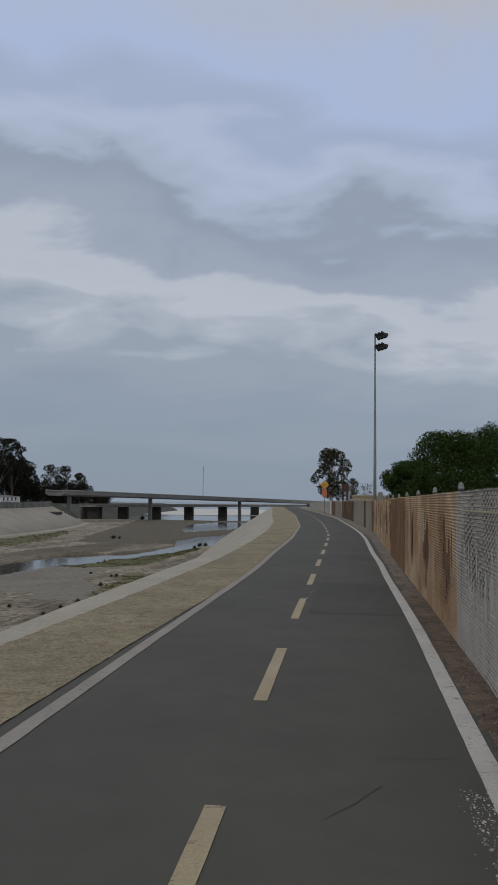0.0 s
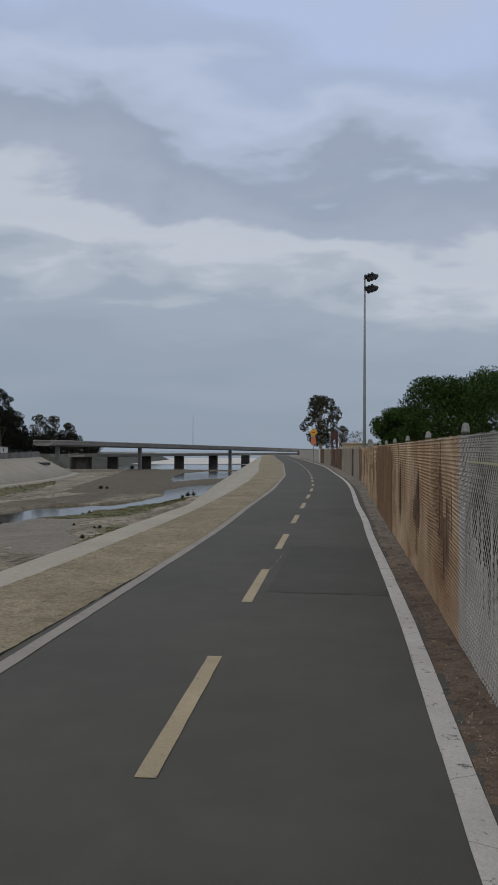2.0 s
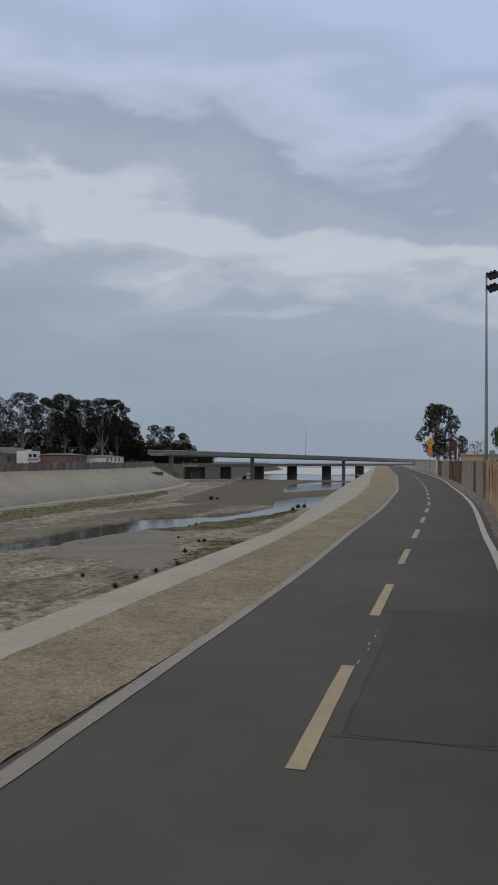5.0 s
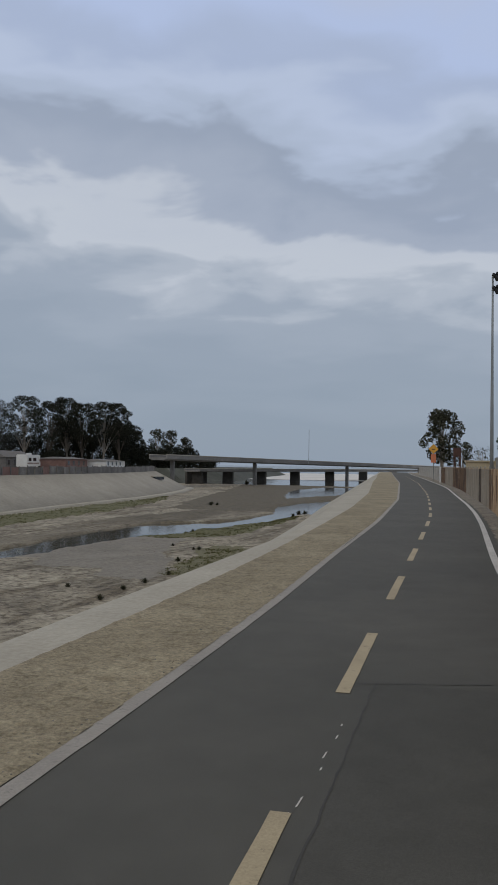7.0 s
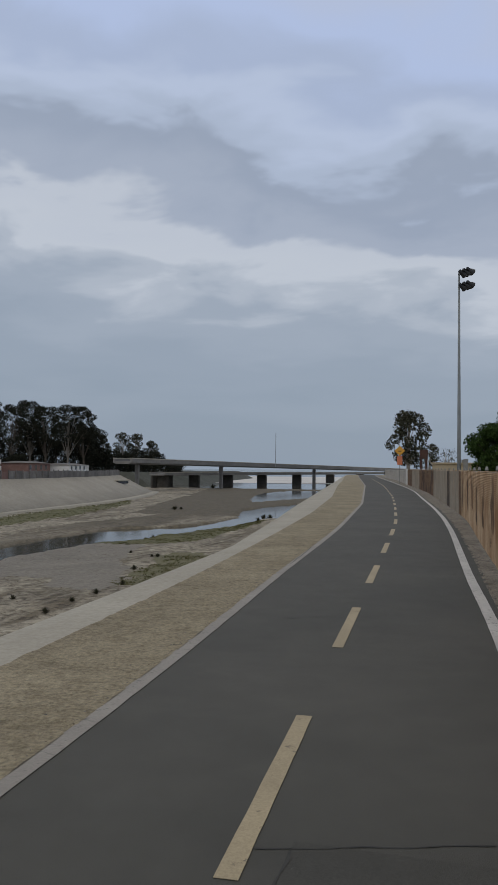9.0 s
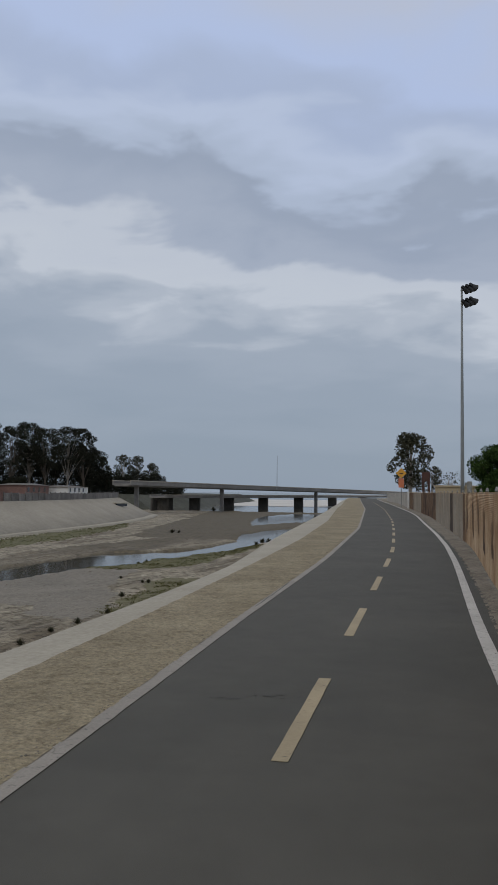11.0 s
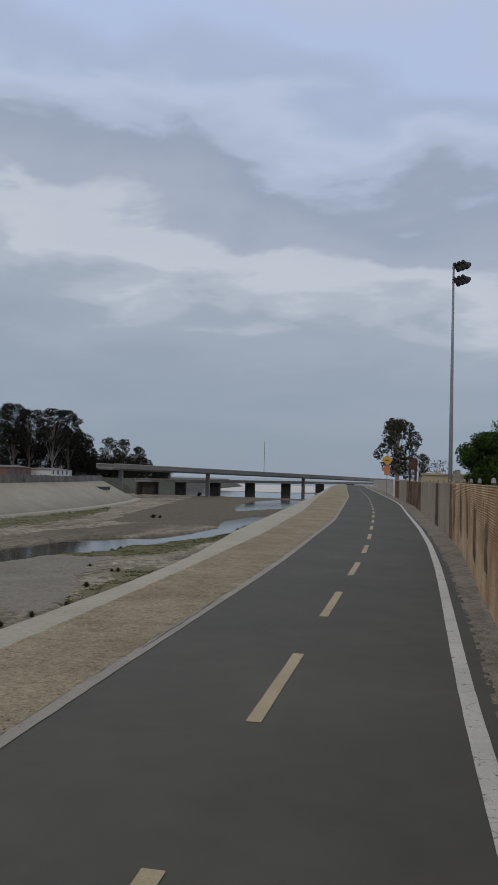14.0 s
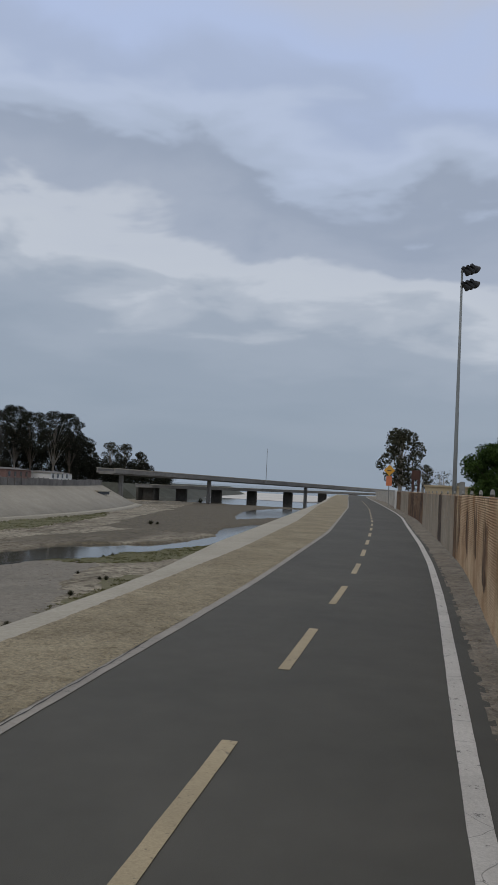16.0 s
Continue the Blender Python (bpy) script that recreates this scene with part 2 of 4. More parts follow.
M_ASPHALT = asphalt_material("worn_asphalt")
M_PATCH = asphalt_material("newer_asphalt", 0.88)
M_WHITE = paint_material("worn_white_road_paint", (0.62, 0.60, 0.57), (0.13, 0.125, 0.115), 0.37)
M_EDGE = paint_material("worn_grey_edge_paint", (0.33, 0.305, 0.27), (0.15, 0.14, 0.125), 0.37)
M_YELLOW = paint_material("faded_yellow_road_paint", (0.44, 0.365, 0.235), (0.16, 0.14, 0.10), 0.36, False)
M_DIRT = two_scale("dry_tan_dirt", (0.25, 0.212, 0.14), (0.385, 0.332, 0.228), 0.6, 26, 0.95, 0, 1.0, 0.03, 0.45, 0.0, 4.5)
M_SOIL = soil_material()
M_CONCRETE = two_scale("pale_weathered_concrete", (0.355, 0.328, 0.27), (0.44, 0.412, 0.345), 0.5, 14, 0.9, 0, 0.2, 0.01, 0.16)
M_BANK = two_scale("grey_concrete_lining", (0.285, 0.265, 0.225), (0.37, 0.345, 0.295), 0.12, 1.5, 0.92, 0, 0.2, 0.03, 0.14)
M_BRIDGE = two_scale("bridge_concrete", (0.17, 0.165, 0.155), (0.26, 0.25, 0.235), 0.08, 0.9, 0.9, 0, 0.1, 0.03, 0.18)
# bridge concrete with the shade beneath the low deck put into its colour
M_PIER_SHADE = two_scale("shade_toned_concrete", (0.045, 0.042, 0.036), (0.10, 0.094, 0.082), 0.3, 2.0, 0.9, 0, 0.1, 0.03, 0.2)
M_BED = bed_material()
M_WATER = water_material()
M_SLAT = fence_slat_material()
M_SLAT_GREY = two_scale("faded_grey_slat", (0.36, 0.33, 0.285), (0.50, 0.47, 0.42), 1.2, 20, 0.8, 0, 0.1, 0.005, 0.25, 0.15)
M_SLAT_BEIGE = two_scale("faded_beige_slat", (0.26, 0.215, 0.16), (0.36, 0.31, 0.24), 0.5, 12, 0.8, 0, 0.1, 0.005, 0.25, 0.15)
M_SLAT_DARK = two_scale("dark_brown_slat", (0.05, 0.035, 0.025), (0.085, 0.06, 0.042), 0.8, 12, 0.8, 0, 0.1, 0.005, 0.25, 0.15)
M_SLAT_RUST = two_scale("rust_brown_slat", (0.165, 0.082, 0.034), (0.25, 0.135, 0.058), 0.8, 12, 0.8, 0, 0.1, 0.005, 0.25, 0.12)
M_WIRE = two_scale("galvanised_wire", (0.40, 0.385, 0.355), (0.54, 0.525, 0.49), 3, 60, 0.55, 0.3, 0, 0.01, 0.2)
M_WIRE_RUST = two_scale("rusty_wire", (0.32, 0.18, 0.092), (0.66, 0.52, 0.36), 0.8, 60, 0.8, 0.1, 0, 0.01, 0.3)
M_POST = two_scale("dull_galvanised_pipe", (0.20, 0.20, 0.185), (0.29, 0.285, 0.265), 2, 30, 0.5, 0.4, 0.05, 0.005, 0.15)
M_LAMPPOLE = two_scale("grey_lamp_steel", (0.20, 0.22, 0.225), (0.29, 0.31, 0.315), 0.5, 9, 0.5, 0.1, 0, 0.01, 0.1)
M_BLACK = two_scale("dark_lamp_housing", (0.02, 0.021, 0.023), (0.04, 0.042, 0.045), 1, 9, 0.5, 0.2, 0, 0.01, 0.1)
M_LENS = two_scale("silvery_lamp_reflector", (0.45, 0.46, 0.48), (0.6, 0.61, 0.63), 1, 9, 0.25, 0.7, 0, 0.01, 0.1)
M_BARK = two_scale("pale_peeling_bark", (0.17, 0.145, 0.115), (0.36, 0.325, 0.28), 0.8, 6, 0.9, 0, 0.5, 0.05, 0.3)
M_BARK_DARK = two_scale("brown_bark", (0.055, 0.045, 0.035), (0.11, 0.09, 0.07), 0.8, 6, 0.9, 0, 0.5, 0.05, 0.3)
M_LEAF_GREEN = leaf_material("green_leaf", (0.013, 0.031, 0.007), (0.062, 0.108, 0.024))
M_LEAF_EUC = leaf_material("olive_eucalyptus_leaf", (0.030, 0.032, 0.020), (0.080, 0.078, 0.050))
M_LEAF_DARK = leaf_material("dark_grove_leaf", (0.014, 0.016, 0.011), (0.036, 0.038, 0.026))
M_WEED = leaf_material("dull_green_weed", (0.07, 0.072, 0.028), (0.16, 0.15, 0.068))
M_SIGN_Y = two_scale("yellow_sign_sheet", (0.62, 0.30, 0.03), (0.70, 0.36, 0.04), 1, 9, 0.6, 0, 0, 0.01, 0.05)
M_SIGN_O = two_scale("orange_sign_sheet", (0.55, 0.16, 0.07), (0.62, 0.20, 0.09), 1, 9, 0.6, 0, 0, 0.01, 0.05)
M_CORD = two_scale("faded_yellow_cord", (0.42, 0.38, 0.22), (0.52, 0.47, 0.28), 3, 30, 0.8, 0, 0, 0.01, 0.2)
M_BROWN = two_scale("brown_painted_wood", (0.06, 0.028, 0.02), (0.10, 0.045, 0.03), 1, 9, 0.7, 0, 0, 0.01, 0.1)
M_TANWALL = two_scale("tan_stucco", (0.42, 0.35, 0.235), (0.50, 0.42, 0.29), 0.6, 9, 0.9, 0, 0.1, 0.01, 0.1)
M_RVWHITE = two_scale("white_vehicle_panel", (0.62, 0.62, 0.60), (0.72, 0.72, 0.70), 0.6, 9, 0.4, 0, 0, 0.01, 0.06)
M_GLASS_HOLLOW = two_scale("dark_glass_and_hollow", (0.02, 0.022, 0.025), (0.035, 0.037, 0.04), 0.6, 9, 0.1, 0, 0, 0.01, 0.05)
M_ROOF = two_scale("grey_shingle_roof", (0.12, 0.115, 0.11), (0.18, 0.17, 0.16), 0.6, 4, 0.9, 0, 0.2, 0.02, 0.2)
M_PINK = two_scale("faded_red_siding", (0.17, 0.10, 0.088), (0.23, 0.14, 0.12), 0.6, 4, 0.9, 0, 0, 0.02, 0.2)
M_FENCEGREY = two_scale("grey_fence_board", (0.12, 0.115, 0.11), (0.21, 0.20, 0.19), 0.5, 3, 0.9, 0, 0, 0.02, 0.25, 0.2)
M_TYRE = two_scale("black_rubber", (0.015, 0.015, 0.015), (0.025, 0.025, 0.025), 1, 9, 0.9, 0, 0, 0.01, 0.1)
M_TAR = two_scale("dark_tar_seal", (0.042, 0.042, 0.039), (0.058, 0.057, 0.053), 2, 40, 0.8, 0, 0.2, 0.004, 0.3)
M_STONE = two_scale("grey_stone", (0.12, 0.11, 0.095), (0.24, 0.22, 0.19), 3, 40, 0.9, 0, 0.4, 0.01, 0.3, 0.3)
# matte near-white that paints the sky's brightness on the far water
M_BRIGHT_WATER = two_scale("painted_bright_water", (0.58, 0.57, 0.55), (0.70, 0.69, 0.67), 0.03, 0.6, 0.9, 0, 0, 0.02, 0.08)
M_HILL = two_scale("far_scrub", (0.05, 0.055, 0.045), (0.09, 0.095, 0.08), 0.02, 0.3, 0.95, 0, 0, 0.1, 0.3)


# ---- mesh helpers ----
def mesh_from(name, verts, faces, mat, smooth=False):
    me = bpy.data.meshes.new(name)
    me.from_pydata([tuple(map(float, v)) for v in verts], [], faces)
    me.materials.append(mat)
    if smooth:
        me.polygons.foreach_set("use_smooth", [True] * len(me.polygons))
    me.update()
    return me


def thing(name, loc, label, category, group="", kind=""):
    ob = new(name)
    ob.empty_display_size = 0.2
    ob.matrix_basis = loc if isinstance(loc, Matrix) else Matrix.Translation(loc)
    return tagged(ob, label, category, group, kind)


def part(name, bm, mat, parent=None, label="", smooth=False):
    """Links a bmesh (or a mesh) as one object under a thing."""
    if isinstance(bm, bpy.types.Mesh):
        me = bm
    else:
        me = bpy.data.meshes.new(name)
        bm.to_mesh(me)
        bm.free()
        me.materials.append(mat)
        if smooth:
            me.polygons.foreach_set("use_smooth", [True] * len(me.polygons))
    ob = new(name, me)
    ob.parent = parent
    if label:
        ob["label"] = label
    return ob


def bm_box(bm, x0, x1, y0, y1, z0, z1, bevel=0.0, m=None):
    r = bmesh.ops.create_cube(bm, size=1)
    t = Matrix.Translation(((x0 + x1) / 2, (y0 + y1) / 2, (z0 + z1) / 2)) @ Matrix.Diagonal((x1 - x0, y1 - y0, z1 - z0, 1))
    bmesh.ops.transform(bm, matrix=(m @ t) if m else t, verts=r["verts"])
    if bevel:
        es = list({e for v in r["verts"] for e in v.link_edges})
        bmesh.ops.bevel(bm, geom=es, offset=bevel, segments=2, affect="EDGES")
    return bm


def box(x0, x1, y0, y1, z0, z1, bevel=0.0, m=None):
    return bm_box(bmesh.new(), x0, x1, y0, y1, z0, z1, bevel, m)


def bm_tube(bm, pts, radii, sides=8, cap=True):
    """A tapered tube through the points."""
    rings = []
    for i, (p, r) in enumerate(zip(pts, radii)):
        a, b = pts[max(i - 1, 0)], pts[min(i + 1, len(pts) - 1)]
        q = (Vector(b) - Vector(a)).to_track_quat("Z", "Y")
        rings.append([bm.verts.new(Vector(p) + q @ Vector((r * math.cos(k * math.tau / sides), r * math.sin(k * math.tau / sides), 0))) for k in range(sides)])
    for a, b in zip(rings, rings[1:]):
        for k in range(sides):
            bm.faces.new((a[k], a[(k + 1) % sides], b[(k + 1) % sides], b[k]))
    if cap:
        bm.faces.new(rings[0][::-1]), bm.faces.new(rings[-1])
    return bm


def tube(pts, radii, sides=8):
    return bm_tube(bmesh.new(), pts, radii, sides)


# ---- plan: lines along the walk, x by y ----
def line_of(ys, xs, reach=25):
    yy = np.arange(-40, 261, 0.5)
    xx = np.interp(yy, ys, xs)
    k = np.hanning(reach)[1:-1]
    h = len(k) // 2
    k /= k.sum()
    pad = np.concatenate([xx[0] + (xx[1] - xx[0]) * np.arange(-h, 0), xx, xx[-1] + (xx[-1] - xx[-2]) * np.arange(1, h + 1)])
    sm = np.convolve(pad, k, "valid")
    return lambda y: float(np.interp(y, yy, sm))


LEFT = line_of([-40, 5.8, 8.4, 11, 14.4, 16, 18, 20.6, 22.3, 24.3, 27.5, 30.8, 33.1, 37, 54, 64, 98, 126, 180, 260], [0.85, -2.05, -2.22, -2.37, -2.57, -2.65, -2.77, -2.96, -3.10, -3.29, -3.55, -3.80, -3.97, -4.3, -6.05, -7.4, -12.0, -16.3, -24.6, -36.5], 15)
RIGHT = line_of([-40, 5, 6.1, 7.5, 8.5, 10, 12, 15.4, 19.1, 22.1, 26.7, 30.6, 34.1, 37.3, 42.9, 50.4, 64, 77, 88.4, 110, 133, 180, 260], [4.0, 1.15, 1.09, 1.01, 0.95, 0.875, 0.75, 0.51, 0.24, 0.075, -0.29, -0.54, -0.76, -0.98, -1.43, -2.17, -3.7, -5.1, -6.6, -9.8, -13.2, -20.4, -32], 11)
FENCE = line_of([-40, 5, 8, 10.3, 12.5, 15, 20, 25, 31.4, 34, 39, 43, 49, 61, 74, 108, 140, 180, 260], [4.4, 1.42, 1.26, 1.12, 1.01, 0.86, 0.55, 0.25, -0.13, -0.28, -0.52, -0.79, -1.36, -2.62, -4.0, -8.6, -12.9, -19.4, -31], 15)
CENTRE = line_of([-40, 7.2, 11.8, 16.35, 20.9, 25.5, 30, 40, 53, 66, 98, 130, 180, 260], [2.6, -0.565, -0.895, -1.19, -1.51, -1.82, -2.13, -2.87, -4.25, -5.75, -10.0, -14.8, -22.5, -34.3])
SHOULDER = line_of([-40, 9.5, 13, 16.5, 19.7, 24.5, 26.5, 30, 33, 44, 63, 97, 126, 180, 260], [-0.5, -3.66, -3.78, -3.97, -4.13, -4.48, -4.66, -5.0, -5.3, -6.5, -9.1, -14.6, -19.0, -27.6, -39.6], 15)
LIP = line_of([-40, 9, 11.5, 15, 18.8, 25.7, 30, 34.5, 38.3, 45, 63, 97, 113, 126, 180, 260], [-1.2, -4.10, -4.36, -4.58, -4.84, -5.24, -5.53, -5.96, -6.5, -7.7, -10.3, -15.2, -17.4, -19.4, -28.0, -40], 15)


def margin_left(y):
    """Bare asphalt outside the left edge line."""
    return float(np.interp(y, [5, 9, 12.5, 15], [0.15, 0.11, 0.05, 0.0]))


def margin_right(y):
    """Bare asphalt outside the right edge line."""
    return float(np.interp(y, [14, 22, 29, 45, 60], [0.0, 0.05, 0.13, 0.08, 0.05]))


# the creek and the far side are drawn in a smaller plan and set out from ORIGIN by SPREAD
ORIGIN, SPREAD = Vector((-0.08, 11.65, 1.67)), 1.55
FAR = Matrix.Translation(ORIGIN) @ Matrix.Scale(SPREAD, 4) @ Matrix.Translation(-ORIGIN)


def set_out(ob):
    ob.matrix_basis = FAR @ ob.matrix_basis
    return ob


BED_Z = -3.6
WATER_Z = -3.72


def toe_far(y):
    return float(np.interp(y, [-40, 79, 93, 108, 119, 134, 152, 170, 200, 262], [-29, -47.6, -49.8, -51.4, -52.6, -55.2, -59.6, -65.5, -85, -120]))


def toe_near(y):
    full = ORIGIN.y + (y - ORIGIN.y) * SPREAD
    return ORIGIN.x + (LIP(full) - 10.4 - ORIGIN.x) / SPREAD


YS = list(np.arange(-40, 60, 0.5)) + list(np.arange(60, 250.1, 2.0))


FINE = list(np.arange(-40, 3, 0.5)) + list(np.arange(3, 42, 0.1)) + list(np.arange(42, 60, 0.5)) + list(np.arange(60, 250.1, 2.0))


def strip(name, mat, cols, z_fn=None, ys=YS, parent=None):
    """A sheet lofted along the walk between lines; cols: functions of y that give (x, z)."""
    verts, faces, n = [], [], len(cols)
    for y in ys:
        for c in cols:
            x, z = c(y)
            verts.append((x, y, z + (z_fn(x, y) if z_fn else 0.0)))
    for i in range(len(ys) - 1):
        for j in range(n - 1):
            a = i * n + j
            faces.append((a, a + n, a + n + 1, a + 1))
    return part(name, mesh_from(name, verts, faces, mat, True), mat, parent)


def lerp_cols(f, g, n, z0=0.0, z1=0.0):
    return [(lambda y, k=k: (f(y) + (g(y) - f(y)) * k / n, z0 + (z1 - z0) * k / n)) for k in range(n + 1)]


def soft_bump(amp, scale, detail=3):
    return lambda x, y: amp * noise.fractal(Vector((x * scale, y * scale, 3.1)), 1.0, 2.0, detail)


# ---- structure: path, shoulders, levee, creek ----
road = strip("road", M_ASPHALT, lerp_cols(lambda y: LEFT(y) - margin_left(y) - 0.08, lambda y: RIGHT(y) + margin_right(y) + 0.06, 6))
tagged(road, "dark grey worn asphalt bike path with painted lines", "bike path", kind="structure")


def paint_strip(name, mat, mid, width, y0, y1, z, step, label, category, ragged=0.0, seed=1):
    rnd = random.Random(seed)
    verts, faces = [], []
    n = max(2, int((y1 - y0) / step) + 1)
    for i in range(n):
        y = y0 + (y1 - y0) * i / (n - 1)
        a = Vector((mid(y + 0.05) - mid(y - 0.05), 0.1)).normalized()
        for s in (-1, 1):
            w = width / 2 + rnd.uniform(-ragged, ragged)
            for zz in (z - 0.003, z):
                verts.append((mid(y) + s * w * a.y, y - s * w * a.x, zz))
    for i in range(n - 1):
        a, b = i * 4, i * 4 + 4
        faces += [(a + 1, b + 1, b + 3, a + 3), (a, b, b + 1, a + 1), (a + 3, b + 3, b + 2, a + 2)]
    faces += [(0, 1, 3, 2), (4 * n - 4, 4 * n - 2, 4 * n - 1, 4 * n - 3)]
    ob = new(name, mesh_from(name, verts, faces, mat))
    return tagged(ob, label, category)


ob = paint_strip("edge_line", M_WHITE, lambda y: RIGHT(y) - 0.07, 0.14, -30, 225, 0.006, 0.25, "cracked white edge line painted on the asphalt", "road marking", 0.002)
tagged(ob, kind="structure")
ob = paint_strip("edge_line", M_EDGE, lambda y: LEFT(y) + 0.065, 0.13, -30, 225, 0.007, 0.25, "worn greyish white edge line beside tan dirt", "road marking", 0.004, 4)
tagged(ob, kind="structure")
for k in range(-4, 34):
    y0 = 7.21 + 4.58 * (k - 1) * (1.0 if k < 8 else 1.0)
    paint_strip("lane_dash", M_YELLOW, CENTRE, 0.11, y0, y0 + 2.33, 0.006, 0.2, "faded yellow dash painted along the path's middle", "road marking", 0.002, k)["group"] = "dashes of the centre line"

dirt = strip("shoulder_dirt", M_DIRT, lerp_cols(SHOULDER, lambda y: LEFT(y) - margin_left(y) + 0.012, 26, 0.024, 0.009), soft_bump(0.012, 4.5, 5), FINE)
tagged(dirt, "dry tan dirt shoulder with pebbles beside the path", "shoulder", kind="structure")
cap_cols = [lambda y: (LIP(y) - 11.5, -7.2), lambda y: (LIP(y) - 0.12, -0.10)] + lerp_cols(LIP, lambda y: SHOULDER(y) + 0.05, 3, -0.03, 0.0)
levee = strip("levee_lining", M_CONCRETE, cap_cols, soft_bump(0.006, 0.6))
tagged(levee, "pale smooth concrete top of the levee lining", "levee", kind="structure")
soil = strip("fence_strip", M_SOIL, lerp_cols(lambda y: RIGHT(y) + margin_right(y) + 0.005, lambda y: FENCE(y) + 0.7, 22, 0.0, 0.04), soft_bump(0.022, 4.0, 5), FINE)
tagged(soil, "dark littered soil strip between path and fence", "soil", kind="structure")

# land behind the fence, reaching the horizon
far_right = strip("ground", M_DIRT, [lambda y: (FENCE(y) + 0.68, 0.02), lambda y: (FENCE(y) + 40, 0.0), lambda y: (FENCE(y) + 900, -0.5)], ys=[-40, 0, 20, 40, 80, 120, 160, 200, 250])
tagged(far_right, "dry dirt ground behind the fence", "ground", kind="structure")

# newer asphalt laid in the right lane
patch_x = lambda y: float(np.interp(y, [12.4, 14.24, 15.1, 16.75], [-0.76, -0.86, -0.91, -1.0]))
patch = strip("asphalt_patch", M_PATCH, [lambda y: (patch_x(y), 0.0024), lambda y: (RIGHT(y) - 0.15, 0.0024)], ys=list(np.linspace(12.45, 16.8, 12)))
tagged(patch, "slightly darker newer asphalt patch in the bike path", "asphalt patch")

# creek bed with carved stream and pond
FAR_EDGE = ([-40, 54.6, 62.6, 66, 71.8, 76.1, 79, 80.7, 83.8, 90.4, 98.6, 112, 120, 128, 147], [-28, -30.2, -31.1, -31, -31.5, -31.1, -29.7, -27.7, -26.1, -25.5, -26.1, -29.6, -29.5, -28.2, -27.9])
NEAR_EDGE = ([-40, 50, 52, 59, 62, 65.4, 67, 72.6, 76, 81.5, 85.7, 95, 104], [-25, -27.1, -26.5, -26.7, -26.5, -25.9, -24.4, -24.4, -23.4, -22.6, -22.2, -22, -14])
POND_EDGE = ([130, 135, 149, 166, 185, 206], [-32, -34.5, -39, -43, -46.3, -46])
SPIT_LOW = ([-31, -28.2, -26.4, -15], [118, 128, 138, 185])
SPIT_TOP = ([-34.5, -32.7, -29.5, -15], [135.7, 147, 157.7, 205])
MUD_TOP = ([-40, 60, 63, 68, 74, 82, 87, 99, 113, 132], [-32, -34.2, -33.7, -34.5, -35.5, -36.8, -35.7, -34.9, -35.2, -36.3])
GREEN_LOW = ([-40, 68.7, 79, 84, 92, 105, 119, 135], [-24, -40.1, -41, -41.2, -42.4, -44.9, -48.3, -55])


def along(line, v):
    return float(np.interp(v, *line))


def in_water(x, y):
    """How far inside the stream or the pond a place lies, in metres."""
    stream = min(x - along(FAR_EDGE, y), along(NEAR_EDGE, y) - x, (along(SPIT_LOW, x) - y) * 0.4)
    pond = min(x - along(POND_EDGE, y), (y - along(SPIT_TOP, x)) * 0.4, 211 - y, y - 130)
    return max(stream, pond)


def bed_height(x, y):
    wob = 0.5 * noise.noise(Vector((x * 0.5, y * 0.3, 0))) + 0.3 * noise.noise(Vector((x * 1.3, y * 0.9, 5)))
    z = BED_Z + 0.11 * noise.fractal(Vector((x * 0.35, y * 0.3, 1.0)), 1.0, 2.0, 4) + 0.05
    z -= 0.5 * max(0.0, min(1.0, (in_water(x, y) + wob + 0.4) / 1.4))
    if y > 214:
        z -= 0.5 * min(1.0, (y - 214 + 3 * wob) / 6)
    return z


bys = list(np.arange(-30, 30, 2.0)) + list(np.arange(30, 110, 0.5)) + list(np.arange(110, 262, 1.5))
NX = 170
bverts, bfaces, soilcol = [], [], []
for y in bys:
    a, b = toe_near(y) + 1.2, toe_far(y) - 1.0
    for k in range(NX + 1):
        x = a + (b - a) * k / NX
        z = bed_height(x, y)
        bverts.append((x, y, z))
        inside = in_water(x, y)
        sx = x + 1.1 * noise.noise(Vector((x * 0.35, y * 0.2, 11))) + 0.4 * noise.noise(Vector((x * 1.2, y * 0.8, 12)))
        sy = y + 2.4 * noise.noise(Vector((x * 0.3, y * 0.18, 21))) + 0.8 * noise.noise(Vector((x * 1.1, y * 0.7, 22)))
        wet = 0.0
        if along(MUD_TOP, sy) < sx < along(FAR_EDGE, sy) + 1 and sy < 125:
            wet = 0.66 + 0.45 * noise.noise(Vector((sx * 0.45, sy * 0.05, 7)))
        if sy > 98 and inside < 0 and sx > -39 - 0.25 * (sy - 98):
            wet = 0.85
        if z < WATER_Z + 0.03:
            wet = 0.9
        if sy > 85 and -47 < sx < -38:
            wet = max(wet, 0.3 + 0.5 * noise.noise(Vector((sx * 0.5, sy * 0.06, 9))))
        green = 0.9 if sx < along(GREEN_LOW, sy) and sy < 138 else 0.0
        if 63 < sy < 92 and along(NEAR_EDGE, y) - 0.2 < sx < np.interp(sy, [64, 66, 69, 81, 91], [-23.2, -21.3, -19.9, -20.2, -21]):
            green = 0.9
        if 46 < sy < 60 and sx > np.interp(sy, [47, 50.7, 56, 59], [-16.4, -17.0, -17.6, -18.6]):
            green = 0.75
        near_edge = np.interp(sy, [43, 49, 55, 63, 66], [-15.3, -16.8, -19.3, -22.4, -24])
        gravel = 0.85 if sy > 44 - (15.5 + sx) * 0.5 and along(NEAR_EDGE, y) < sx < near_edge else 0.0
        soilcol.append((wet, green, gravel, 1.0))
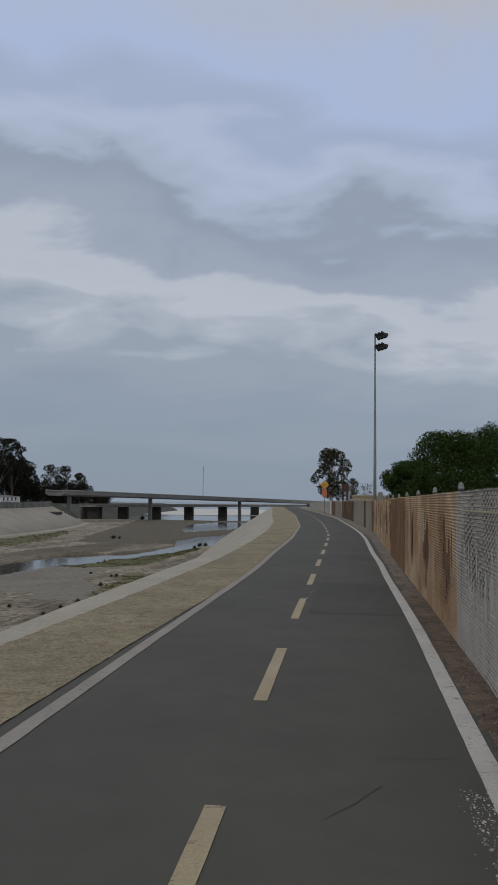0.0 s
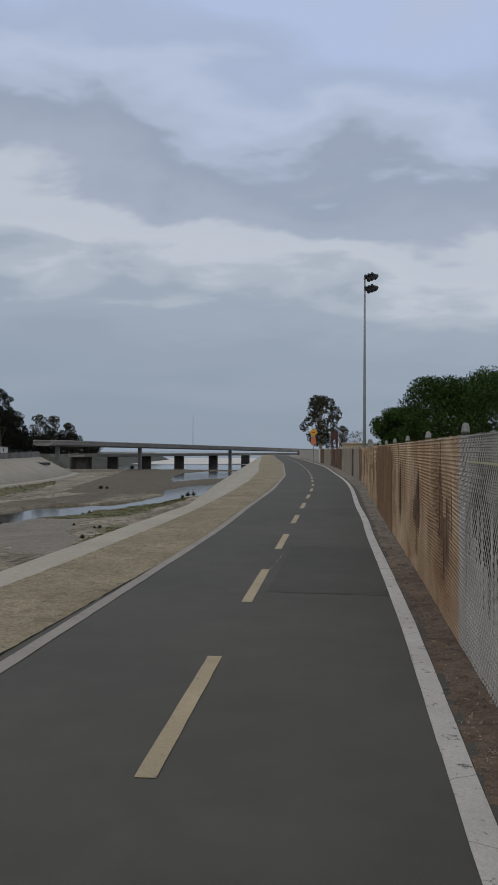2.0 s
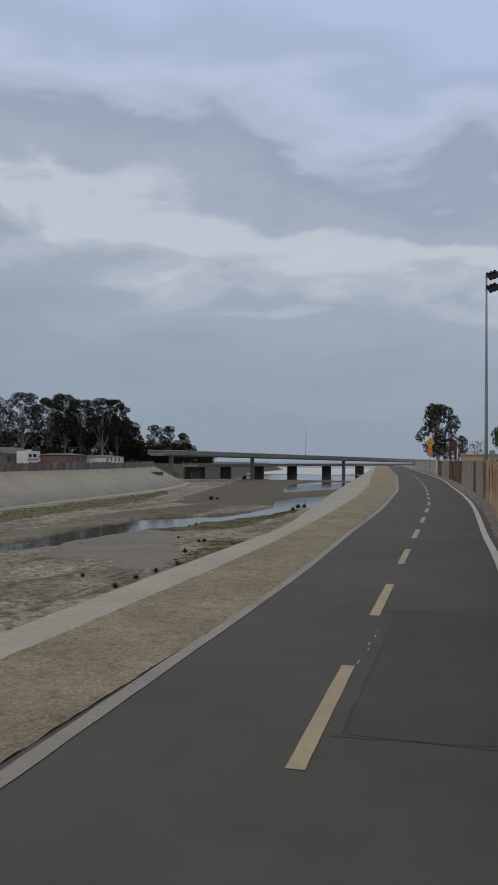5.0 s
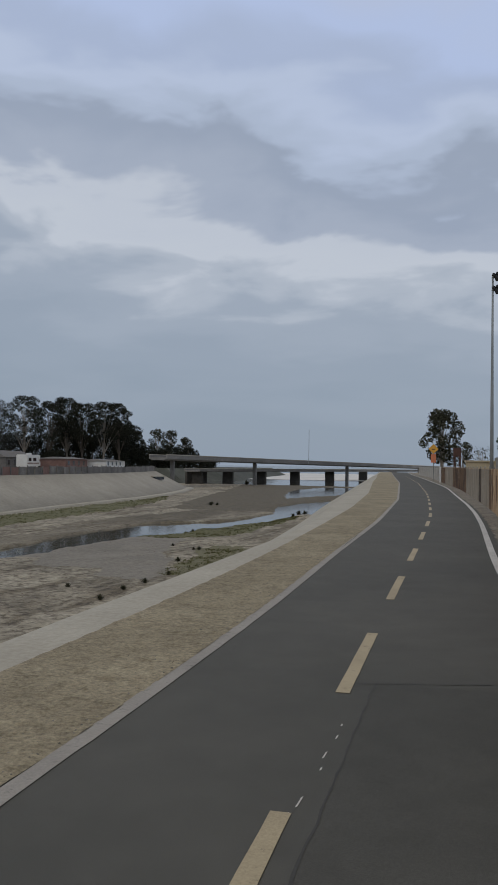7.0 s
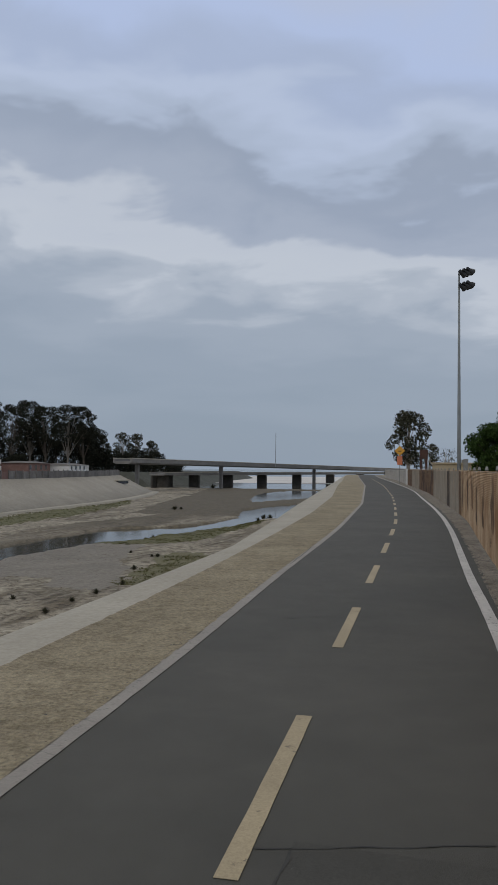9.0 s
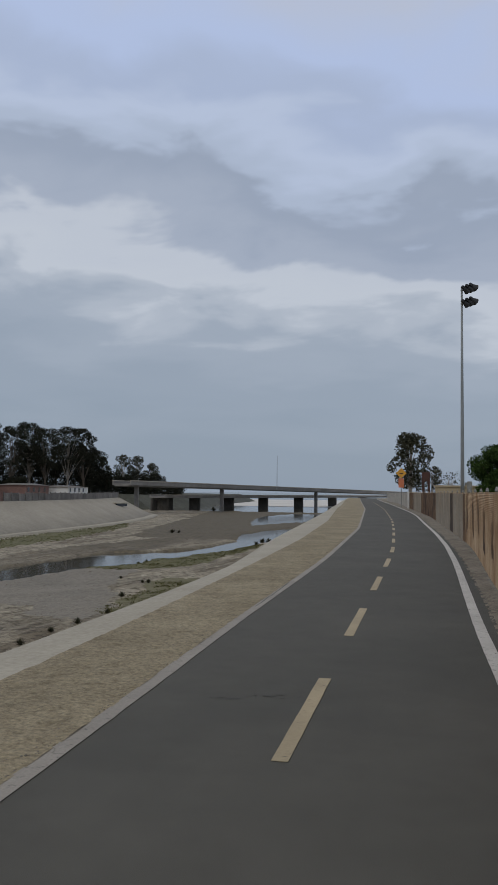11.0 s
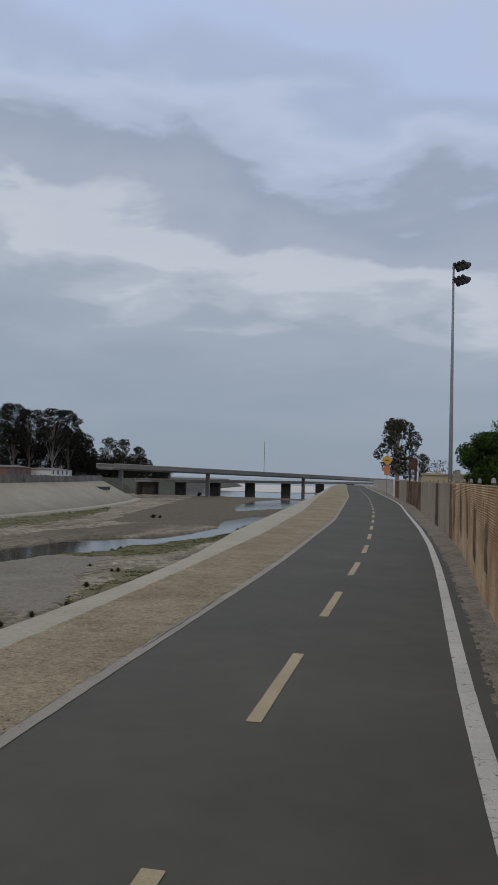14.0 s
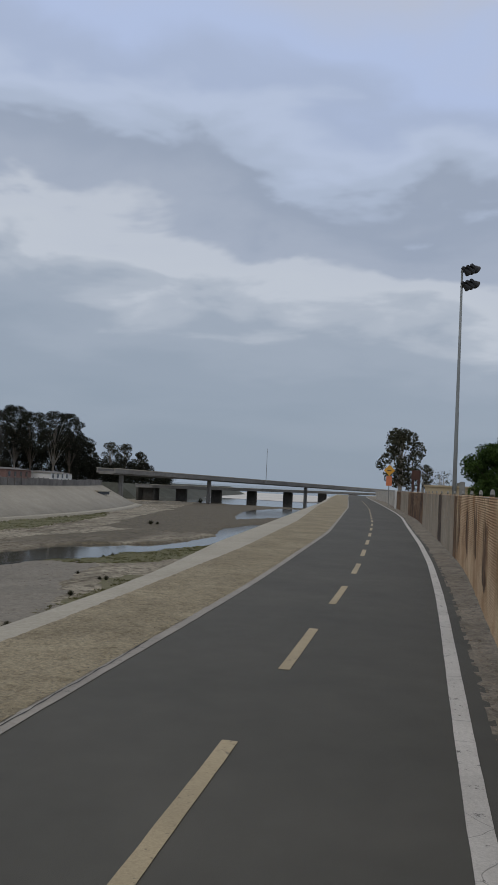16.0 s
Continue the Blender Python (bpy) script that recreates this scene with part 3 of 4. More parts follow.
for i in range(len(bys) - 1):
    for k in range(NX):
        a = i * (NX + 1) + k
        bfaces.append((a, a + 1, a + NX + 2, a + NX + 1))
bed_me = mesh_from("creek_bed", bverts, bfaces, M_BED, True)
att = bed_me.color_attributes.new("soil", "FLOAT_COLOR", "POINT")
att.data.foreach_set("color", np.array(soilcol, dtype=np.float32).ravel())
tagged(set_out(new("creek_bed", bed_me)), "dried silty creek bed with mud and algae", "creek bed", kind="structure")

water = part("water", mesh_from("water", [(-900, -40, WATER_Z), (-9, -40, WATER_Z), (-9, 200, WATER_Z), (1500, 262, WATER_Z), (1500, 2900, WATER_Z), (-1500, 2900, WATER_Z), (-1500, 262, WATER_Z), (-900, 200, WATER_Z)],
                                 [(0, 1, 2, 7), (7, 2, 3, 6), (6, 3, 4, 5)], M_WATER), M_WATER)
tagged(set_out(water), "still shallow water reflecting the grey sky", "water", kind="structure")

# added pale sheet just above the far water, standing in for its bright reflection
sand = part("bright_water_sheet", mesh_from("bright_water_sheet", [(-420, 300, WATER_Z + 0.06), (-60, 296, WATER_Z + 0.06), (60, 300, WATER_Z + 0.06), (120, 520, WATER_Z + 0.1), (-500, 520, WATER_Z + 0.1)], [(0, 1, 2, 3, 4)], M_BRIGHT_WATER), M_BRIGHT_WATER)
tagged(set_out(sand), "pale sheet painted as bright sky-lit water beyond the bridges", "sand", kind="structure")

# far bank: sloped lining, footing, land behind
fys = list(np.arange(-40, 262, 2.0))
bank = strip("far_bank", M_BANK, [lambda y: (toe_far(y) - 8.4, 0.0), lambda y: (toe_far(y) - 7.6, 0.0), lambda y: (toe_far(y) - 3.8, -1.8), lambda y: (toe_far(y), BED_Z + 0.12),
                                  lambda y: (toe_far(y) + 0.02, BED_Z - 0.5)], soft_bump(0.02, 0.3), ys=fys)
tagged(set_out(bank), "grey sloped concrete bank lining across the creek", "bank", kind="structure")
foot = strip("bank_footing", M_CONCRETE, [lambda y: (toe_far(y) - 0.3, BED_Z + 0.32), lambda y: (toe_far(y) + 0.35 + 0.8 * max(0, min(1, (y - 95) / 40)), BED_Z + 0.24), lambda y: (toe_far(y) + 0.4 + 0.8 * max(0, min(1, (y - 95) / 40)), BED_Z - 0.4)], ys=fys)
tagged(set_out(foot), "pale concrete footing along the sloped bank", "footing", kind="structure")
far_left = strip("ground", M_DIRT, [lambda y: (toe_far(y) - 8.35, 0.0), lambda y: (toe_far(y) - 60, 0.3), lambda y: (-900, 2.0)], ys=[-40, 0, 40, 80, 120, 168, 200, 262])
tagged(set_out(far_left), "dry ground behind the far bank", "ground", kind="structure")


# ---- fence ----
HF = 1.675


def fence_dir(y):
    return Vector((FENCE(y + 0.2) - FENCE(y - 0.2), 0.4, 0)).normalized()


def along_fence(y0, y1, step):
    """Places at even steps along the fence line: (x, y)."""
    out, y = [], y0
    while y < y1:
        out.append((FENCE(y), y))
        y += step * fence_dir(y).y
    return out


def chain_link(y0, y1, diag, wire, seed):
    """Interlocked zigzag wires as one mesh; diag: the diamond's width."""
    rnd = random.Random(seed)
    verts, faces = [], []
    a = diag / 4
    for i, (x, y) in enumerate(along_fence(y0, y1, diag / 2)):
        d = fence_dir(y)
        nrm = Vector((-d.y, d.x, 0))
        n = int(HF / (diag / 2))
        for j in range(n + 1):
            s = a if (i + j) % 2 else -a
            bow = 0.02 * math.sin(y * 2.1) * math.sin(j / n * math.pi) + 0.012 * noise.noise(Vector((y * 1.5, j * 0.12, 2)))
            c = Vector((x, y, 0.03 + HF * j / n)) + d * s + nrm * (bow + (0.003 if (i + j) % 2 else -0.003))
            if j == n:
                c.z += rnd.uniform(-0.01, 0.006)
            base = len(verts)
            for k in range(3):
                an = k * math.tau / 3
                verts.append(c + nrm * (wire * math.cos(an)) + d * (wire * math.sin(an)))
            if j:
                p = base - 3
                for k in range(3):
                    q = (k + 1) % 3
                    faces.append((p + k, p + q, base + q, base + k))
    return verts, faces


fence = thing("chain_link_fence", (FENCE(10), 10, 0), "rusty chain-link fence with weathered brown privacy slats along the path", "fence")
inv = Matrix.Translation((-FENCE(10), -10, 0))


def fence_part(name, verts, faces, mat, label=""):
    return part(name, mesh_from(name, [inv @ Vector(v) for v in verts], faces, mat), mat, fence, label)


fence_part("mesh", *chain_link(-4, 10.15, 0.072, 0.0029, 1), M_WIRE, "grey galvanised chain-link mesh")
fence_part("mesh", *chain_link(10.15, 44, 0.072, 0.0033, 2), M_WIRE_RUST, "rusty brown chain-link mesh")
fence_part("mesh", *chain_link(44, 110, 0.144, 0.004, 3), M_WIRE_RUST, "rusty brown chain-link mesh")


def post_mesh():
    bm = bmesh.new()
    bm_tube(bm, [(0, 0, -0.2), (0, 0, 1.725), (0, 0, 1.726), (0, 0, 1.75), (0, 0, 1.751), (0, 0, 1.775), (0, 0, 1.80), (0, 0, 1.81)],
            [0.028, 0.028, 0.036, 0.036, 0.031, 0.031, 0.022, 0.006], 12)
    me = bpy.data.meshes.new("post")
    bm.to_mesh(me)
    bm.free()
    me.materials.append(M_POST)
    me.polygons.foreach_set("use_smooth", [True] * len(me.polygons))
    return me


pm = post_mesh()
for x, y in along_fence(1.1, 175, 3.05):
    d = fence_dir(y)
    o = part("post", pm, M_POST, fence)
    o.location = inv @ Vector((x + d.y * 0.055, y - d.x * 0.055, 0))
wire_top = tube([inv @ Vector((x, y, 1.69)) for x, y in along_fence(-4, 175, 1.0)], [0.004] * len(along_fence(-4, 175, 1.0)), 5)
part("tension_wire", wire_top, M_POST, fence)
tag = box(-0.003, 0.003, -2.6, 2.3, -0.007, 0.007)
o = part("cord", tag, M_CORD, fence, "thin faded yellow cord threaded through the mesh")
o.matrix_basis = inv @ pose(FENCE(7.4) - 0.012, 7.4, 1.50, 0, 0, math.degrees(math.atan2(fence_dir(7.4).y, fence_dir(7.4).x)) - 90)

# ---- flood-light mast behind the fence ----
mast = thing("light_mast", (-2.25, 88.6, 0), "tall grey steel sports-field floodlight mast", "light mast")
part("pole", tube([(0, 0, 0), (0, 0, 6), (0, 0, 12), (0, 0, 19.6)], [0.18, 0.15, 0.115, 0.08], 12), M_LAMPPOLE, mast, smooth=True)
part("control_box", box(0.38, 0.8, -0.2, 0.2, 0, 2.7, 0.03), M_POST, mast)
for zz in (18.1, 19.3):
    part("crossarm", box(-0.1, 1.05, -0.06, 0.06, zz - 0.06, zz + 0.06, 0.01), M_BLACK, mast)
    for k, xx in enumerate((0.35, 0.68, 1.0)):
        bm = bmesh.new()
        tilt = pose(xx, -0.12, zz + 0.02 + 0.1 * k, 62, 0, -50)
        bmesh.ops.create_cone(bm, cap_ends=True, segments=14, radius1=0.34, radius2=0.15, depth=0.45, matrix=tilt)
        bm_box(bm, -0.12, 0.12, -0.12, 0.12, 0.2, 0.5, 0.02, tilt)
        fl = part("floodlight", bm, M_BLACK, mast)
        ln = bmesh.new()
        bmesh.ops.create_cone(ln, cap_ends=True, segments=14, radius1=0.31, radius2=0.27, depth=0.03, matrix=tilt @ Matrix.Translation((0, 0, -0.26)))
        part("reflector", ln, M_LENS, fl)


# ---- trees ----
def crown_mesh(name, blobs, count, leaf, mat, seed, flat=0.75, droop=0.3):
    """Many small leaf clumps scattered round the blobs' shells."""
    rnd = np.random.RandomState(seed)
    tot = sum(r * r for *_, r in blobs)
    verts, faces = [], []
    for bx, by, bz, r in blobs:
        n = max(6, int(count * r * r / tot))
        v = rnd.normal(size=(n, 3))
        v /= np.linalg.norm(v, axis=1)[:, None]
        rad = r * rnd.uniform(0.35, 1.08, n) ** 0.6
        c = v * rad[:, None] * (1, 1, flat) + (bx, by, bz)
        for p in c:
            s = leaf * rnd.uniform(0.55, 1.35)
            u = rnd.normal(size=3)
            u[2] -= droop
            u /= np.linalg.norm(u)
            w = np.cross(u, rnd.normal(size=3))
            w /= np.linalg.norm(w)
            b = len(verts)
            verts += [p - u * s, p + w * s * 0.45 + u * s * 0.1, p + u * s, p - w * s * 0.45 - u * s * 0.1]
            faces.append((b, b + 1, b + 2, b + 3))
    return mesh_from(name, verts, faces, mat)


def tree(loc, height, spread, trunk_r, label, leaf_mat, bark, seed, leaf=0.22, count=4000, base=0.35, nblob=16, blob=0.24, flat=0.75, lean=0.0, category="tree", group="", droop=0.3, stems=1):
    rnd = random.Random(seed)
    t = thing("tree", loc, label, category, group)
    bm = bmesh.new()
    blobs = []
    tops = []
    for s in range(stems):
        off = rnd.uniform(-0.25, 0.25) * spread * (stems > 1)
        lx = lean * height + off
        pts = [(off * 0.1, 0, -0.3), (lx * 0.2 + rnd.uniform(-0.1, 0.1), 0, height * 0.2), (lx * 0.5, rnd.uniform(-0.3, 0.3), height * 0.45), (lx * 0.8, rnd.uniform(-0.4, 0.4), height * 0.68), (lx, 0, height * 0.86)]
        bm_tube(bm, pts, [trunk_r * 1.25, trunk_r, trunk_r * 0.75, trunk_r * 0.45, trunk_r * 0.15], 8)
        tops.append(pts)
    for k in range(nblob):
        pts = tops[k % stems]
        f = base + (1 - base) * (k + 0.5) / nblob
        an = k * 2.4 + rnd.uniform(-0.5, 0.5)
        env = math.sin(math.pi * min(0.98, 0.16 + 0.80 * (f - base) / (1 - base))) ** 0.6
        rr = spread * env * rnd.uniform(0.45, 0.85)
        r = spread * blob * rnd.uniform(0.75, 1.4)
        z = min(height * f, height - r * flat)
        i = min(3, int(f * 4.4))
        cx = pts[i][0]
        c = (cx + rr * math.cos(an), rr * math.sin(an), z)
        blobs.append((*c, r))
        start = pts[max(1, i - 1)]
        mid = ((start[0] + c[0]) / 2, (start[1] + c[1]) / 2, (start[2] * 0.45 + c[2] * 0.55))
        bm_tube(bm, [start, mid, c], [trunk_r * 0.38, trunk_r * 0.24, trunk_r * 0.08], 6, False)
    part("trunk", bm, bark, t, smooth=True)
    part("crown", crown_mesh("crown", blobs, count, leaf, leaf_mat, seed, flat, droop), leaf_mat, t)
    return t


# broad green trees behind the fence
green = "broad dense green tree standing behind the fence"
for i, (x, y, h, s) in enumerate([(6.2, 104, 10.5, 6.0), (13.0, 100, 10.9, 6.6), (20.5, 101, 11.0, 7.2), (1.9, 112, 7.2, 3.8), (29, 106, 11.2, 7.5)]):
    tree((x, y, 0), h, s, 0.35, green, M_LEAF_GREEN, M_BARK_DARK, 20 + i, 0.15, 30000, 0.18, 36, 0.34, 0.72, 0, "tree", "green trees behind the fence")
# lone eucalyptus and bare saplings at the path's far end
tree((-12.0, 150, 0), 11.4, 3.6, 0.22, "tall sparse eucalyptus with dark olive foliage", M_LEAF_EUC, M_BARK, 41, 0.24, 4200, 0.22, 26, 0.26, 1.0, -0.02, stems=3)
tree((-8.6, 150, 0), 6.0, 2.2, 0.12, "small sparse eucalyptus beside a taller one", M_LEAF_EUC, M_BARK, 44, 0.2, 900, 0.3, 12, 0.25, 0.9, 0.03, stems=2)
tree((-5.3, 140, 0), 5.0, 2.0, 0.09, "thin half-bare sapling behind the fence", M_LEAF_EUC, M_BARK, 43, 0.14, 260, 0.4, 12, 0.3, 0.9, 0.0, stems=3)

# ---- signs, post, low building near the path's end ----
sign = thing("warning_sign", (-9.55, 110, 0), "yellow diamond warning sign above an orange plate on a post", "sign")
part("post", box(-0.04, 0.04, -0.04, 0.04, -0.2, 4.4), M_POST, sign)
part("diamond_plate", box(-0.42, 0.42, -0.07, -0.05, -0.42, 0.42, 0, pose(0, 0, 3.88, 0, 45, 0)), M_SIGN_Y, sign, "yellow diamond plate")
part("legend_bar", box(-0.2, 0.2, -0.085, -0.075, 3.80, 3.90), M_BROWN, sign, "dark legend bar")
part("lower_plate", box(-0.30, 0.30, -0.07, -0.05, 2.25, 3.28), M_SIGN_O, sign, "orange plate")
kiosk = thing("sign_board", (-7.35, 118, 0), "dark brown wooden trail sign board on two posts", "sign board")
part("board", box(-0.5, 0.5, -0.06, 0.06, 3.1, 4.2, 0.02), M_BROWN, kiosk)
for s in (-1, 1):
    part("post", box(s * 0.32 - 0.14, s * 0.32 + 0.14, -0.1, 0.1, -0.2, 3.4, 0.02), M_BROWN, kiosk)
marker = thing("marker_post", (FENCE(104) - 0.15, 104, 0), "white painted marker post standing at the fence", "post")
part("post", box(-0.10, 0.10, -0.06, 0.06, -0.1, 1.78, 0.015), M_RVWHITE, marker)
hut = thing("low_building", (-3.4, 118, 0), "low tan stucco building behind the fence", "building")
part("wall", box(-2.9, 4.6, 0, 4, -0.1, 2.4), M_TANWALL, hut)
part("roof", box(-3.05, 4.75, -0.15, 4.15, 2.4, 2.62, 0.03), M_TANWALL, hut)
part("vent", box(0.6, 0.9, 1.0, 1.3, 2.62, 3.0), M_POST, hut)
part("vent", box(1.1, 1.3, 1.0, 1.2, 2.62, 2.9), M_POST, hut)


# ---- bridges ----
def bridge(name, label, a, b, za, zb, width, depth, rail, piers, pier_w, pier_len, wall_pier, column):
    """A straight deck from a to b (plan), its top at za and zb, on piers at the given shares of its length."""
    av, bv = Vector((a[0], a[1], 0)), Vector((b[0], b[1], 0))
    run = (bv - av).length
    ang = math.degrees(math.atan2(bv.y - av.y, bv.x - av.x))
    t = thing(name, pose(a[0], a[1], 0, 0, 0, ang), label, "bridge")
    slope = Matrix.Translation((0, 0, za)) @ Matrix.Rotation(-math.atan2(zb - za, run), 4, "Y")
    L = math.hypot(run, zb - za)
    bm = bmesh.new()
    bm_box(bm, 0, L, 0, width, -0.35, 0, 0, slope)
    part("deck", bm, M_BRIDGE, t)
    for k in range(5):
        w0 = 0.6 + k * (width - 2.0) / 4
        part("girder", box(0, L, w0, w0 + 0.8, -depth, -0.352, 0, slope), M_BRIDGE, t)
    for w0 in (0.0, width - 0.3):
        bm = bmesh.new()
        bm_box(bm, 0, L, w0 - 0.01, w0 + 0.3, 0.002, rail * 0.72, 0, slope)
        parapet = part("parapet", bm, M_BRIDGE, t)
        part("coping", box(0, L, w0 - 0.08, w0 + 0.36, rail * 0.722, rail, 0.03, slope), M_CONCRETE, parapet, "pale concrete coping")
    for f in piers:
        z = za + (zb - za) * f - depth
        bm = bmesh.new()
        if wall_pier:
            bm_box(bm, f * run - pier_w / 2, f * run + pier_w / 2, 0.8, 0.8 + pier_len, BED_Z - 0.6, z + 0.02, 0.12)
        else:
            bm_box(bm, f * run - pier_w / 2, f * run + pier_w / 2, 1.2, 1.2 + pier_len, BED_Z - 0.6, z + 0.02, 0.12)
        # wall piers take the near-black tone that paints in the under-deck shade
        part("pier", bm, M_PIER_SHADE if wall_pier else M_BRIDGE, t)
    return t


OVER = bridge("road_bridge", "long grey concrete overpass on slender piers across the creek", (-72.3, 173.8), (-16.8, 400), 2.95, 0.75, 5, 0.6, 0.7,
       (0.018, 0.168, 0.407, 0.683), 0.62, 1.0, False, True)
LOW = bridge("low_bridge", "low grey concrete bridge on wall piers across the water", (-77.3, 205.8), (-24.0, 420), 0.05, 0.0, 5, 0.45, 0.4,
       (0.01, 0.0755, 0.155, 0.247, 0.357, 0.48, 0.61, 0.775), 0.9, 3.2, True, False)
# dark wall that fills the shaded first bays, shade painted in its colour
part("abutment", box(0, 9.0, 4.05, 4.6, BED_Z - 0.6, -0.46), M_PIER_SHADE, LOW, "abutment wall coloured as dark as the shade under the deck")
set_out(OVER), set_out(LOW)
pole = thing("bridge_light_pole", (-56.0, 235, 2.1), "thin light pole on the overpass", "light pole")
part("pole", tube([(0, 0, 0), (0, 0, 9.5)], [0.09, 0.05], 8), M_LAMPPOLE, pole)
set_out(pole)
land = part("ground", mesh_from("headland", [(-200, 236, 0.4), (-100, 236, 0.2), (-96, 262, 0.0), (-122, 420, 0.0), (-260, 420, 0.5), (-92, 232, -4.2), (-88, 264, -4.2), (-114, 424, -4.2), (-200, 228, -4.2)],
                                [(0, 1, 2, 3, 4), (1, 5, 6, 2), (2, 6, 7, 3), (0, 8, 5, 1)], M_HILL), M_HILL)
tagged(set_out(land), "dark scrubby headland behind the bridges", "ground", kind="structure")
for i, (x, y, h, s) in enumerate(((-101, 246, 3.2, 2.6), (-100, 252, 3.4, 2.8), (-99, 259, 3.2, 2.6), (-100, 268, 3.4, 3.2), (-103, 278, 3.6, 3.4), (-107, 290, 3.8, 4.0))):
    set_out(tree((x, y, 0), h, s, 0.12, "low dark scrub bush behind the low bridge", M_LEAF_DARK, M_BARK_DARK, 140 + i, 0.2, 2200, 0.05, 14, 0.4, 0.7, 0, "bush", "bushes behind the low bridge"))


# ---- far bank: fence, camper, roofs, grove ----
park_fence = thing("boundary_fence", (toe_far(80) - 8.0, 80, 0), "weathered grey boundary fence on top of the bank", "fence")
pf = Matrix.Translation((-(toe_far(80) - 8.0), -80, 0))
rnd = random.Random(5)
for i in range(62):
    y = 44 + i * 2.1
    x = toe_far(y) - 8.0
    ang = math.degrees(math.atan2(1, -0.17 - (0.55 if y > 168 else 0)))
    h = 1.0 + rnd.uniform(-0.08, 0.08)
    o = part("panel", box(-1.04, 1.04, -0.03, 0.03, 0, h), M_PINK if i in (24, 25, 29) else M_FENCEGREY, park_fence)
    o.matrix_basis = pf @ pose(x, y, 0, 0, 0, ang)
    o = part("post", box(-0.05, 0.05, -0.06, 0.06, 0, h + 0.15), M_FENCEGREY, park_fence)
    o.matrix_basis = pf @ pose(x + 0.17, y - 1.05, 0, 0, 0, ang)

set_out(park_fence)
camper = thing("camper_van", pose(-91.9, 151, 0, 0, 0, 100), "white parked motorhome with dark windows behind the fence", "motorhome")
part("body", box(-3.4, 2.2, -1.15, 1.15, 0.55, 3.0, 0.12), M_RVWHITE, camper)
part("overcab", box(2.15, 3.2, -1.1, 1.1, 2.0, 3.0, 0.15), M_RVWHITE, camper)
part("cab", box(2.15, 3.6, -1.0, 1.0, 0.55, 1.9, 0.2), M_RVWHITE, camper)
part("roof_unit", box(-0.5, 0.6, -0.4, 0.4, 3.0, 3.3, 0.08), M_RVWHITE, camper)
for a, b in ((-2.8, -1.5), (-0.6, 0.9)):
    part("window", box(a, b, -1.19, -1.14, 1.75, 2.4, 0.02), M_GLASS_HOLLOW, camper)
    part("window", box(a, b, 1.14, 1.19, 1.75, 2.4, 0.02), M_GLASS_HOLLOW, camper)
part("windscreen", box(3.3, 3.63, -0.9, 0.9, 1.3, 1.8, 0.02), M_GLASS_HOLLOW, camper)
part("stripe", box(-3.3, 2.1, -1.185, -1.14, 1.25, 1.42), M_PINK, camper)
for xx in (-2.2, 2.7):
    for yy in (-1.0, 1.0):
        bm = bmesh.new()
        bmesh.ops.create_cone(bm, cap_ends=True, segments=16, radius1=0.4, radius2=0.4, depth=0.28, matrix=pose(xx, yy, 0.4, 90))
        part("wheel", bm, M_TYRE, camper)


set_out(camper)


def long_house(loc, rz, length, width, wall_h, roof_h, wall_mat, label):
    t = thing("mobile_home", pose(*loc, 0, 0, rz), label, "mobile home", "homes behind the bank")
    part("wall", box(-length / 2, length / 2, -width / 2, width / 2, 0, wall_h), wall_mat, t)
    bm = bmesh.new()
    l2, w2 = length / 2 + 0.3, width / 2 + 0.3
    vs = [bm.verts.new(v) for v in ((-l2, -w2, wall_h), (l2, -w2, wall_h), (l2, w2, wall_h), (-l2, w2, wall_h), (-l2 + 0.8, 0, wall_h + roof_h), (l2 - 0.8, 0, wall_h + roof_h))]
    for f in ((0, 1, 5, 4), (2, 3, 4, 5), (1, 2, 5), (3, 0, 4), (3, 2, 1, 0)):
        bm.faces.new([vs[i] for i in f])
    part("roof", bm, M_ROOF, t)
    for k in range(int(length // 3)):
        xx = -length / 2 + 1.5 + k * 3
        part("window", box(xx - 0.5, xx + 0.5, -width / 2 - 0.04, -width / 2 + 0.02, 1.0, 1.9), M_GLASS_HOLLOW, t)
    set_out(t)


long_house((-103, 160, 0), 100, 15, 6, 2.5, 1.4, M_FENCEGREY, "low grey house with a shingle roof behind the fence")
long_house((-91.3, 163, 0), 100, 13, 6, 2.3, 0.4, M_PINK, "low faded red mobile home behind the fence")
long_house((-90, 178, 0), 100, 14, 6, 2.0, 0.4, M_RVWHITE, "low white mobile home behind the fence")

grove = "tall dark eucalyptus in a grove behind the far bank"
GROVE = ((-141, 208, 19.5, 4.6), (-134, 213, 20.5, 4.8), (-128, 216, 19, 4.2), (-126, 223, 20.8, 4.4), (-120.5, 222, 19, 4.0), (-116.3, 227, 19.6, 4.4), (-112.5, 230, 19.4, 3.8),
         (-124, 240, 15, 5.0), (-117, 242, 14, 5.0), (-133, 236, 15, 5.0))
for i, (x, y, h, s) in enumerate(GROVE):
    set_out(tree((x, y, 0), h, s * 1.3, 0.2, grove, M_LEAF_DARK, M_BARK if i % 2 else M_BARK_DARK, 60 + i, 0.21, 8000, 0.42, 34, 0.25, 0.62, 0.02 * ((i % 3) - 1), "tree", "dark grove", stems=2))
